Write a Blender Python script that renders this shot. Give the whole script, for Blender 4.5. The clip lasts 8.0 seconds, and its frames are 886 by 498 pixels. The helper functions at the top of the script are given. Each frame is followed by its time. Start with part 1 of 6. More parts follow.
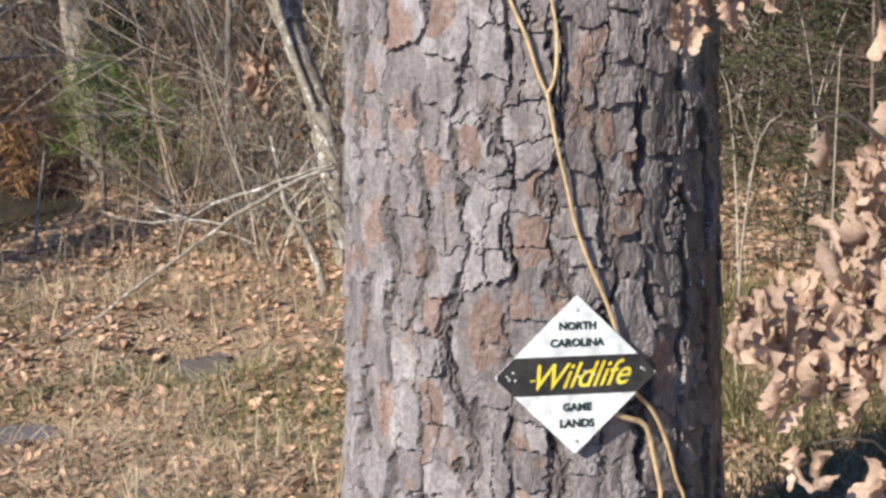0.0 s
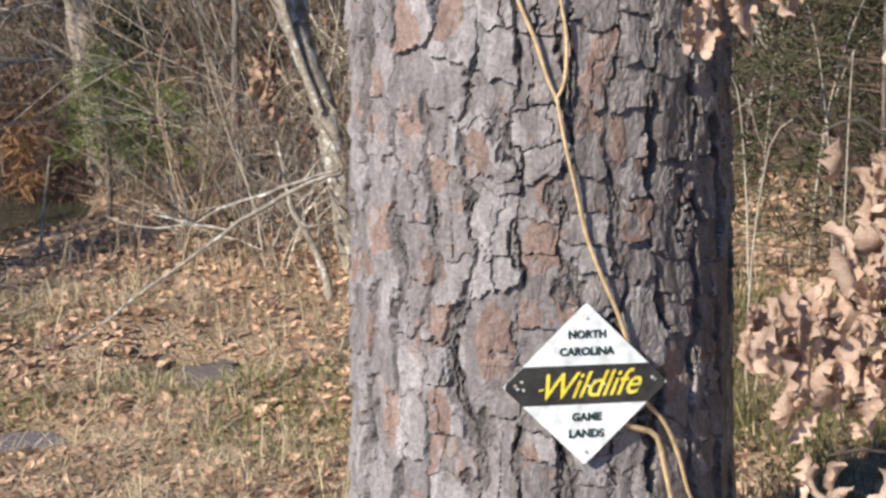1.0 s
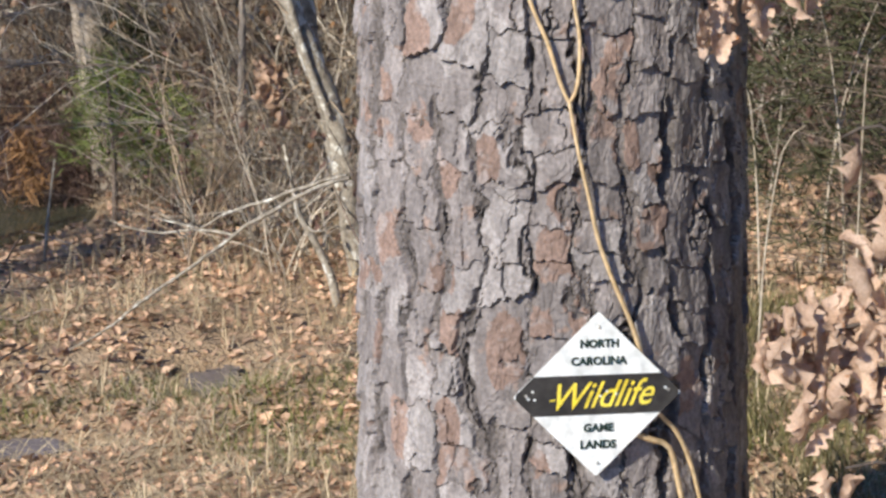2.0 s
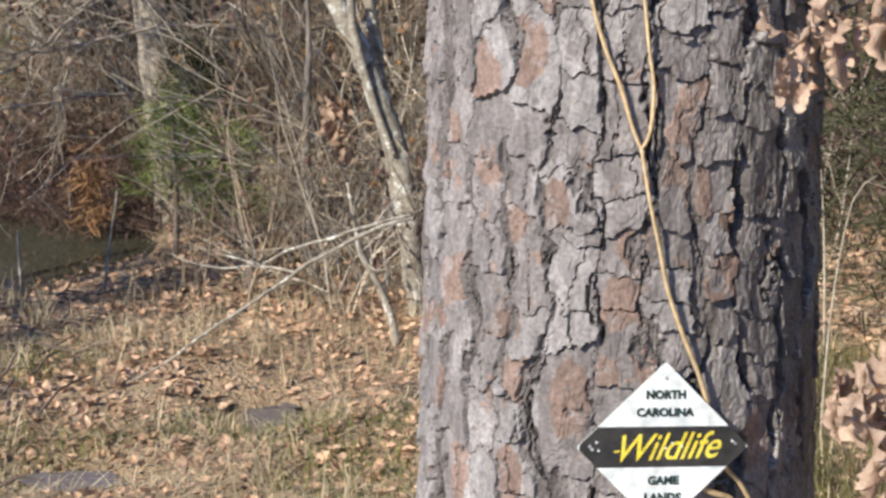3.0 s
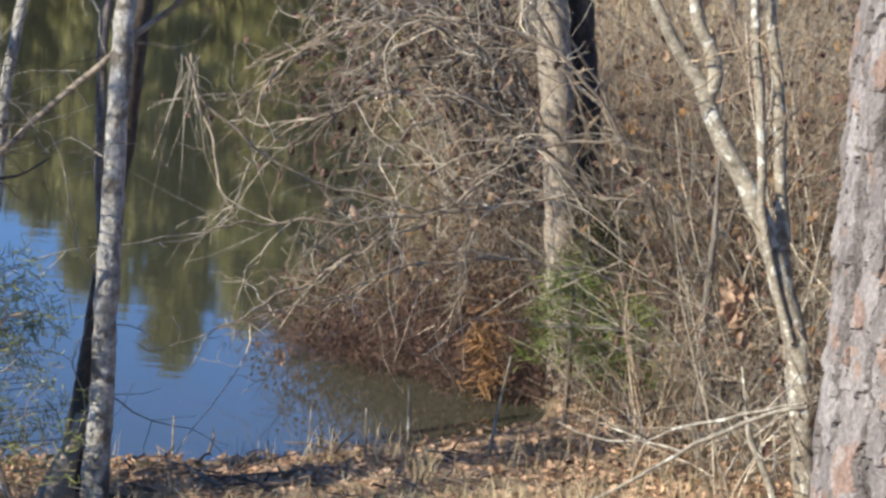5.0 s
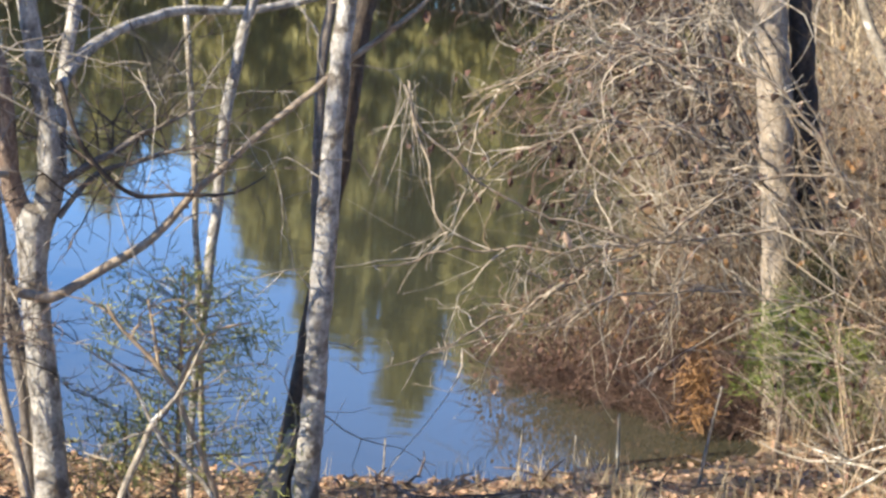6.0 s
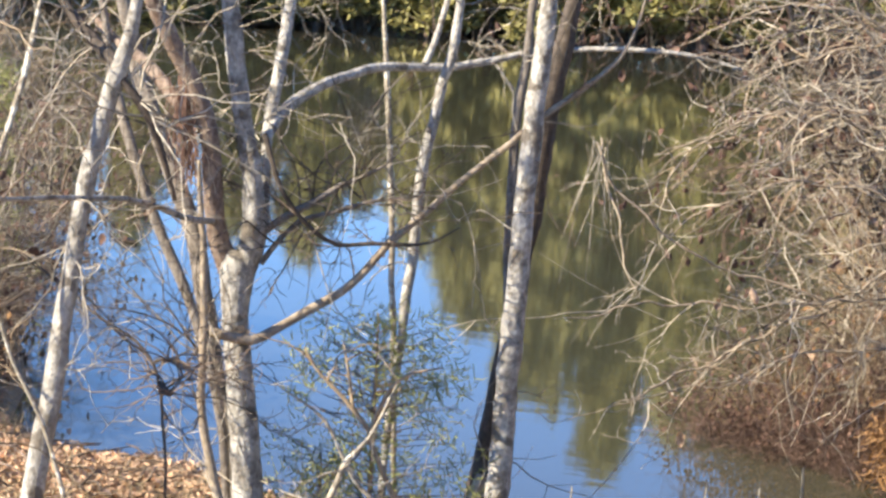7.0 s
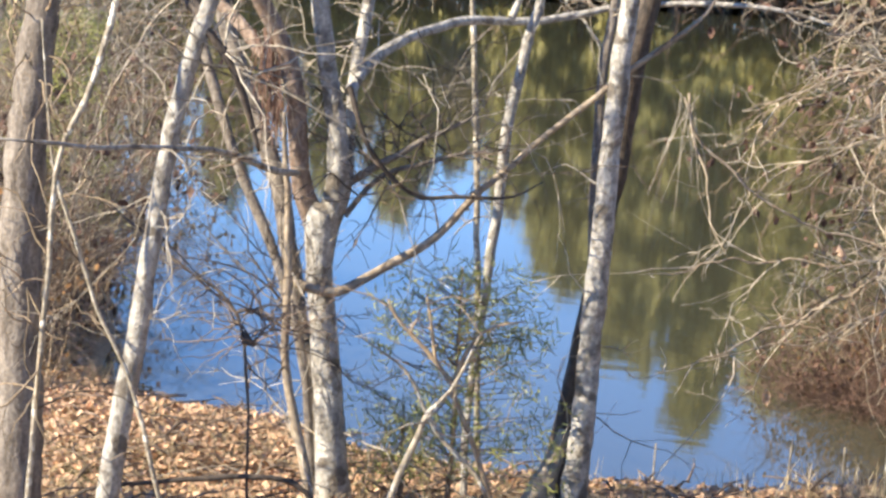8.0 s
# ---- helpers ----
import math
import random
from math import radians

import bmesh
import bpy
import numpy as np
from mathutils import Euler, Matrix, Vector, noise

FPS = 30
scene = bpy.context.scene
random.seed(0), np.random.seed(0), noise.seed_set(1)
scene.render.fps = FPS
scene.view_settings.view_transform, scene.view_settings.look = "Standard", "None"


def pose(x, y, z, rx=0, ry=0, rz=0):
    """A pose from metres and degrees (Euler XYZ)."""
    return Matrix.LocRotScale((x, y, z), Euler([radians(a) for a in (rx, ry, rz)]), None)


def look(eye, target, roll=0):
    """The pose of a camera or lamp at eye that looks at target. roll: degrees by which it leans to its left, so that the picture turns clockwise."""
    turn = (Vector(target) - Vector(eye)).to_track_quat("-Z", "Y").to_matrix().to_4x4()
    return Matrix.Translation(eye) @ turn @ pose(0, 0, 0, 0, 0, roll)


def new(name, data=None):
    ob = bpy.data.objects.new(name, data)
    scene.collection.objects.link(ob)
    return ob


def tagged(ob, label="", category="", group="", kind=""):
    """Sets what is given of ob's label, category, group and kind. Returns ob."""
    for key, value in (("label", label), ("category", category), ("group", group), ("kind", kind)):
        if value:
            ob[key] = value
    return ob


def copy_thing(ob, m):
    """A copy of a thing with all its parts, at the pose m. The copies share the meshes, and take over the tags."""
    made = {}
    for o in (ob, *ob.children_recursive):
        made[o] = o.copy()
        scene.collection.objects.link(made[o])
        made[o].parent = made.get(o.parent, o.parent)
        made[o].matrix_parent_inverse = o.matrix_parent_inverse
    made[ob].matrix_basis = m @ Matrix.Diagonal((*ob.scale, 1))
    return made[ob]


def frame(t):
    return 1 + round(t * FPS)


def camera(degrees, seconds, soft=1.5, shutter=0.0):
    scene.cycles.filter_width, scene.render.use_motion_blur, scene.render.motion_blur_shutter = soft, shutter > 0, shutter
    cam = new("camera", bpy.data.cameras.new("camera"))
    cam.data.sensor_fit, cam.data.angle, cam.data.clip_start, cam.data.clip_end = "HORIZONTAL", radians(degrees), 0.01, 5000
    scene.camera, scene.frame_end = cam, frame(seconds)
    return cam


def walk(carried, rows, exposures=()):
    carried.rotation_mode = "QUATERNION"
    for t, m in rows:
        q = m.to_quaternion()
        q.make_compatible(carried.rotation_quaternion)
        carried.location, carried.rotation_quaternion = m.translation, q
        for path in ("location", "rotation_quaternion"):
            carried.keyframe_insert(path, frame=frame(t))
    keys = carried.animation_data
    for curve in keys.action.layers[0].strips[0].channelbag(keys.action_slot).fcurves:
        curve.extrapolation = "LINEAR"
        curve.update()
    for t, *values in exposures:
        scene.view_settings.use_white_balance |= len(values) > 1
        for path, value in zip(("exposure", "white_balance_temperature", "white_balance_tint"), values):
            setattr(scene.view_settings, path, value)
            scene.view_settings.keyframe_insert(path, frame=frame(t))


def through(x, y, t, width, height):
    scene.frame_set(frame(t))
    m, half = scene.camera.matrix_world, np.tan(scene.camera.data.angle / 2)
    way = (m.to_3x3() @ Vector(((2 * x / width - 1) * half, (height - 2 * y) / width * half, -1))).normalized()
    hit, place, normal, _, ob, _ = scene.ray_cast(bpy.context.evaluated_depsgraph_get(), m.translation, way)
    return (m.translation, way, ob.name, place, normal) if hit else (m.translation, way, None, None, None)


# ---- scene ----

# ================= camera and its path =================
cam = camera(22.0, 8.0, soft=2.8)
# seconds, eye (x, y, z), yaw to the left, pitch up, roll
PATH = [
    (0.0, -0.0002, 0.0000, 2.2002, 0.134, -14.686, -1.041),
    (0.5, -0.0001, 0.0262, 2.1951, 0.229, -14.630, -1.023),
    (1.0, 0.0001, 0.0566, 2.1892, 0.331, -14.568, -1.026),
    (2.5, -0.0117, 0.1465, 2.1727, 0.860, -14.187, -0.446),
    (3.0, -0.0187, 0.1719, 2.1714, 1.986, -13.466, 0.269),
    (3.5, -0.0274, 0.1950, 2.1722, 3.844, -12.207, 1.310),
    (4.0, -0.0321, 0.2229, 2.1736, 6.506, -10.683, 2.189),
    (4.5, -0.0396, 0.2268, 2.1760, 9.299, -9.890, 2.956),
    (6.0, 0.0835, 0.1813, 2.0476, 18.335, -8.132, 3.484),
    (6.5, 0.1388, 0.0626, 2.0826, 21.124, -7.711, 3.745),
    (7.0, 0.1886, -0.0120, 2.0523, 23.468, -6.960, 3.915),
    (7.5, 0.2124, 0.0038, 2.0179, 25.097, -7.578, 3.989),
    (8.0, 0.2164, 0.0022, 2.0272, 25.762, -8.077, 4.056),
]


def stand(x, y, z, yaw, pitch, roll):
    """A camera's pose from its eye, its yaw to the left of +y, its pitch up and its roll."""
    a, p = radians(yaw), radians(pitch)
    ahead = Vector((-math.sin(a) * math.cos(p), math.cos(a) * math.cos(p), math.sin(p)))
    return look((x, y, z), Vector((x, y, z)) + ahead, roll)


walk(cam, [(row[0], stand(*row[1:])) for row in PATH], [(0.0, 0.50, 7050, 9), (3.0, 0.53, 7050, 6), (4.5, 0.57, 7050, 4), (6.0, 1.22, 8000, 7), (8.0, 1.42, 8350, 7)])

# ================= daylight =================
SUN_LEFT, SUN_UP = 42.0, 33.0   # degrees left of straight behind the first view, degrees above the horizon
_a, _e = radians(SUN_LEFT), radians(SUN_UP)
TO_SUN = Vector((-math.sin(_a) * math.cos(_e), -math.cos(_a) * math.cos(_e), math.sin(_e)))
world = bpy.data.worlds.new("sky")
scene.world = world
world.use_nodes = True
_sky = world.node_tree.nodes.new("ShaderNodeTexSky")
_sky.sky_type, _sky.sun_disc = "NISHITA", False
_sky.dust_density, _sky.ozone_density, _sky.air_density = 0.0, 5.0, 0.6
_sky.sun_elevation, _sky.sun_rotation = _e, math.atan2(TO_SUN.x, TO_SUN.y)
_bg = world.node_tree.nodes["Background"]
_bg.inputs["Strength"].default_value = 0.13
_tint = world.node_tree.nodes.new("ShaderNodeMix")   # a deep clear winter blue
_tint.data_type, _tint.blend_type = "RGBA", "MULTIPLY"
_tint.inputs["Factor"].default_value = 1.0
_tint.inputs["B"].default_value = (0.66, 0.93, 1.25, 1)
world.node_tree.links.new(_sky.outputs[0], _tint.inputs["A"])
world.node_tree.links.new(_tint.outputs["Result"], _bg.inputs[0])
sun = new("sun", bpy.data.lights.new("sun", "SUN"))
sun.data.energy, sun.data.angle, sun.data.color = 4.3, radians(0.53), (1.0, 0.955, 0.89)
sun.matrix_world = look(TO_SUN * 50, (0, 0, 0))


# ================= materials =================
def material(name, c1, c2, rough=0.8, scale=(8, 8, 8), c3=None, fine=60.0, bump=0.3, depth=0.004, vary=0.25, spec=0.3, patch=None, patch_scale=6.0,
             patch_size=0.62, sheen=0.0, through=0.0, island=False):
    """A worn natural surface: two colours mixed by a stretched noise, a third in blotches, fine grain, relief, and a tone of its own for each piece."""
    m = bpy.data.materials.new(name)
    m.use_nodes = True
    nt = m.node_tree
    N, L = nt.nodes, nt.links
    b = N["Principled BSDF"]
    co = N.new("ShaderNodeTexCoord")
    mp = N.new("ShaderNodeMapping")
    mp.inputs["Scale"].default_value = scale
    L.new(co.outputs["Object"], mp.inputs["Vector"])
    big = N.new("ShaderNodeTexNoise")
    big.inputs["Scale"].default_value, big.inputs["Detail"].default_value, big.inputs["Roughness"].default_value = 1.0, 6.0, 0.65
    L.new(mp.outputs[0], big.inputs["Vector"])
    ramp = N.new("ShaderNodeValToRGB")
    ramp.color_ramp.elements[0].position, ramp.color_ramp.elements[1].position = 0.32, 0.68
    ramp.color_ramp.elements[0].color, ramp.color_ramp.elements[1].color = (*c1, 1), (*c2, 1)
    L.new(big.outputs["Fac"], ramp.inputs["Fac"])
    col = ramp.outputs["Color"]
    if patch:
        pn = N.new("ShaderNodeTexNoise")
        pn.inputs["Scale"].default_value, pn.inputs["Detail"].default_value = patch_scale, 3.0
        L.new(co.outputs["Object"], pn.inputs["Vector"])
        pr = N.new("ShaderNodeValToRGB")
        pr.color_ramp.elements[0].position, pr.color_ramp.elements[1].position = patch_size, patch_size + 0.06
        L.new(pn.outputs["Fac"], pr.inputs["Fac"])
        mx = N.new("ShaderNodeMix")
        mx.data_type = "RGBA"
        L.new(pr.outputs["Color"], mx.inputs["Factor"])
        L.new(col, mx.inputs["A"])
        mx.inputs["B"].default_value = (*patch, 1)
        col = mx.outputs["Result"]
    grain = N.new("ShaderNodeTexNoise")
    grain.inputs["Scale"].default_value, grain.inputs["Detail"].default_value = fine, 4.0
    L.new(mp.outputs[0] if fine < 30 else co.outputs["Object"], grain.inputs["Vector"])
    if island:
        src = N.new("ShaderNodeNewGeometry").outputs["Random Per Island"]
    else:
        src = N.new("ShaderNodeObjectInfo").outputs["Random"]
    tone = N.new("ShaderNodeMapRange")
    tone.inputs["To Min"].default_value, tone.inputs["To Max"].default_value = 1.0 - vary, 1.0 + vary
    L.new(src, tone.inputs["Value"])
    gr = N.new("ShaderNodeMapRange")
    gr.inputs["From Min"].default_value, gr.inputs["From Max"].default_value = 0.3, 0.7
    gr.inputs["To Min"].default_value, gr.inputs["To Max"].default_value = 0.72, 1.25
    L.new(grain.outputs["Fac"], gr.inputs["Value"])
    mul = N.new("ShaderNodeMath")
    mul.operation = "MULTIPLY"
    L.new(tone.outputs[0], mul.inputs[0])
    L.new(gr.outputs[0], mul.inputs[1])
    out = N.new("ShaderNodeVectorMath")
    out.operation = "SCALE"
    L.new(col, out.inputs[0])
    L.new(mul.outputs[0], out.inputs["Scale"])
    L.new(out.outputs[0], b.inputs["Base Color"])
    b.inputs["Roughness"].default_value = rough
    b.inputs["Specular IOR Level"].default_value = spec
    if through:
        b.inputs["Subsurface Weight"].default_value = 0.0
        tr = N.new("ShaderNodeBsdfTranslucent")
        L.new(out.outputs[0], tr.inputs["Color"])
        ms = N.new("ShaderNodeMixShader")
        ms.inputs[0].default_value = through
        L.new(b.outputs[0], ms.inputs[1])
        L.new(tr.outputs[0], ms.inputs[2])
        L.new(ms.outputs[0], N["Material Output"].inputs["Surface"])
    if bump:
        add = N.new("ShaderNodeMath")
        add.operation = "ADD"
        L.new(big.outputs["Fac"], add.inputs[0])
        L.new(grain.outputs["Fac"], add.inputs[1])
        bp = N.new("ShaderNodeBump")
        bp.inputs["Strength"].default_value, bp.inputs["Distance"].default_value = bump, depth
        L.new(add.outputs[0], bp.inputs["Height"])
        L.new(bp.outputs[0], b.inputs["Normal"])
    return m


BARK_GREY = material("pine_bark_grey", (0.150, 0.132, 0.126), (0.300, 0.27, 0.26), 0.88, (46, 46, 16), fine=150, bump=0.4, depth=0.003, vary=0.15,
                     patch=(0.27, 0.195, 0.16), patch_scale=22, patch_size=0.62)
BARK_PALE = material("pine_bark_pale", (0.215, 0.195, 0.188), (0.385, 0.355, 0.342), 0.85, (46, 46, 16), fine=150, bump=0.4, depth=0.003, vary=0.12,
                     patch=(0.22, 0.195, 0.185), patch_scale=30, patch_size=0.60)
BARK_RUST = material("pine_bark_rust", (0.18, 0.122, 0.098), (0.305, 0.217, 0.18), 0.8, (34, 34, 14), fine=150, bump=0.4, depth=0.003, vary=0.16,
                     patch=(0.30, 0.25, 0.23), patch_scale=30, patch_size=0.56)
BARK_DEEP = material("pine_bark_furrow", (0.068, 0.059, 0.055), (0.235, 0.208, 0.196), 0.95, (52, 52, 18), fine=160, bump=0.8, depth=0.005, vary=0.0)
BARK_PIN = material("far_pine_bark", (0.12, 0.085, 0.065), (0.26, 0.19, 0.15), 0.9, (12, 12, 4), vary=0.2)
BARK_SMOOTH = material("smooth_pale_bark", (0.165, 0.15, 0.135), (0.58, 0.56, 0.52), 0.7, (26, 26, 17), fine=75, bump=0.8, depth=0.008, vary=0.1,
                       patch=(0.17, 0.148, 0.125), patch_scale=12, patch_size=0.57)
BARK_BROWN = material("brown_bark", (0.095, 0.078, 0.066), (0.31, 0.272, 0.238), 0.85, (40, 40, 9), fine=90, bump=0.8, depth=0.006, vary=0.1)
BARK_TAN = material("tan_bark", (0.25, 0.205, 0.16), (0.46, 0.39, 0.315), 0.85, (30, 30, 9), fine=90, bump=0.6, depth=0.005, vary=0.1)
BARK_RED = material("scaly_reddish_bark", (0.13, 0.082, 0.062), (0.40, 0.315, 0.26), 0.85, (35, 35, 14), fine=80, bump=0.8, depth=0.006, vary=0.1)
BARK_LICHEN = material("lichened_bark", (0.19, 0.162, 0.125), (0.46, 0.41, 0.335), 0.85, (24, 24, 22), fine=80, bump=0.8, depth=0.006, vary=0.1,
                       patch=(0.66, 0.64, 0.57), patch_scale=24, patch_size=0.57)
BARK_TWIG = material("grey_brown_stem", (0.22, 0.17, 0.125), (0.45, 0.375, 0.295), 0.8, (30, 30, 14), vary=0.1)
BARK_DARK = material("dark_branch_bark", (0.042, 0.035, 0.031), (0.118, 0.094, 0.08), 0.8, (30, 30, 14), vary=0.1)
TWIG_GREY = material("grey_twig", (0.205, 0.176, 0.145), (0.47, 0.425, 0.355), 0.8, (9, 9, 9), bump=0, vary=0.6, island=True)
TWIG_TAN = material("tan_twig", (0.215, 0.155, 0.105), (0.41, 0.32, 0.225), 0.8, (9, 9, 9), bump=0, vary=0.6, island=True)
TWIG_STRAW = material("straw_twig", (0.33, 0.28, 0.215), (0.58, 0.51, 0.41), 0.8, (9, 9, 9), bump=0, vary=0.6, island=True)
TWIG_DARK = material("dark_twig", (0.10, 0.073, 0.058), (0.25, 0.19, 0.15), 0.8, (9, 9, 9), bump=0, vary=0.4, island=True)
TWIG_MAROON = material("maroon_twig", (0.075, 0.045, 0.037), (0.19, 0.125, 0.10), 0.8, (9, 9, 9), bump=0, vary=0.4, island=True)
OAK_LEAF = material("dead_oak_leaf", (0.32, 0.20, 0.13), (0.52, 0.365, 0.26), 0.6, (20, 20, 20), bump=0.4, depth=0.003, vary=0.22, island=True, through=0.25)
LITTER = material("fallen_leaf", (0.40, 0.245, 0.155), (0.68, 0.475, 0.335), 0.65, (10, 10, 10), bump=0.3, depth=0.003, vary=0.46, island=True, through=0.12)
STRAW = material("dry_grass", (0.42, 0.33, 0.205), (0.66, 0.55, 0.375), 0.75, (5, 5, 5), bump=0, vary=0.45, island=True, through=0.25)
GRASS = material("green_grass", (0.13, 0.15, 0.045), (0.24, 0.25, 0.085), 0.7, (5, 5, 5), bump=0, vary=0.4, island=True, through=0.3)
OLIVE = material("olive_grass", (0.14, 0.125, 0.055), (0.30, 0.26, 0.125), 0.7, (5, 5, 5), bump=0, vary=0.4, island=True, through=0.3)
NEEDLE = material("pine_needles", (0.245, 0.235, 0.10), (0.47, 0.435, 0.20), 0.6, (3, 3, 3), bump=0, vary=0.4, island=True, through=0.4)
SEEDLING = material("seedling_green", (0.15, 0.20, 0.05), (0.33, 0.385, 0.115), 0.65, (6, 6, 6), bump=0, vary=0.4, island=True, through=0.3)
# near-black green: deep thicket shade is put into this colour
CEDAR = material("shade_toned_cedar", (0.042, 0.045, 0.02), (0.10, 0.10, 0.046), 0.65, (6, 6, 6), bump=0, vary=0.4, island=True, through=0.25)
CEDAR_LIGHT = material("light_cedar_spray", (0.22, 0.24, 0.08), (0.41, 0.41, 0.16), 0.65, (6, 6, 6), bump=0, vary=0.4, island=True, through=0.3)
BROOM = material("brown_broom_grass", (0.26, 0.18, 0.105), (0.46, 0.34, 0.215), 0.8, (4, 4, 4), bump=0, vary=0.45, island=True, through=0.2)
RUSSET = material("russet_fern", (0.22, 0.118, 0.055), (0.40, 0.23, 0.11), 0.8, (6, 6, 6), bump=0, vary=0.4, island=True, through=0.25)
MAROON = material("maroon_dead_leaf", (0.10, 0.054, 0.042), (0.215, 0.13, 0.103), 0.75, (8, 8, 8), bump=0, vary=0.45, island=True, through=0.2)
SOIL = material("leafy_soil", (0.30, 0.205, 0.125), (0.54, 0.40, 0.262), 0.95, (5, 5, 5), fine=70, bump=1.0, depth=0.03, vary=0.0, patch=(0.11, 0.10, 0.045),
                patch_scale=1.6, patch_size=0.62)
VINE = material("peeled_tan_vine", (0.52, 0.36, 0.19), (0.70, 0.53, 0.32), 0.6, (20, 20, 20), bump=0.4, depth=0.002, vary=0.05)
SIGN_WHITE = material("sign_white", (0.74, 0.78, 0.77), (0.84, 0.87, 0.86), 0.45, (6, 6, 6), fine=40, bump=0.1, depth=0.001, vary=0.0)
SIGN_BLACK = material("sign_black", (0.025, 0.025, 0.026), (0.055, 0.052, 0.05), 0.4, (12, 12, 12), fine=50, bump=0.1, depth=0.001, vary=0.0)
SIGN_INK = material("sign_ink", (0.015, 0.035, 0.03), (0.035, 0.06, 0.05), 0.5, (12, 12, 12), bump=0, vary=0.0)
SIGN_YELLOW = material("sign_yellow", (0.78, 0.60, 0.04), (0.88, 0.74, 0.12), 0.45, (20, 20, 20), bump=0, vary=0.0)
STEEL = material("dull_steel", (0.30, 0.29, 0.27), (0.50, 0.49, 0.46), 0.45, (60, 60, 60), bump=0.2, depth=0.001, vary=0.0)

WATER = bpy.data.materials.new("pond_water")
WATER.use_nodes = True
PUDDLE = material("muddy_puddle", (0.16, 0.13, 0.115), (0.24, 0.20, 0.185), 0.12, (4, 4, 4), fine=12, bump=0.15, depth=0.004, vary=0.0, spec=0.6)
_n, _l = WATER.node_tree.nodes, WATER.node_tree.links
_b = _n["Principled BSDF"]
_b.inputs["Base Color"].default_value = (0.060, 0.061, 0.042, 1)
_b.inputs["Roughness"].default_value, _b.inputs["IOR"].default_value = 0.035, 1.78
_co, _mp = _n.new("ShaderNodeTexCoord"), _n.new("ShaderNodeMapping")
_mp.inputs["Scale"].default_value = (1.6, 4.0, 1.0)
_l.new(_co.outputs["Object"], _mp.inputs["Vector"])
_w = _n.new("ShaderNodeTexNoise")
_w.inputs["Scale"].default_value, _w.inputs["Detail"].default_value = 1.3, 3.0
_l.new(_mp.outputs[0], _w.inputs["Vector"])
_bp = _n.new("ShaderNodeBump")
_bp.inputs["Strength"].default_value, _bp.inputs["Distance"].default_value = 0.10, 0.006
_l.new(_w.outputs["Fac"], _bp.inputs["Height"])
_l.new(_bp.outputs[0], _b.inputs["Normal"])


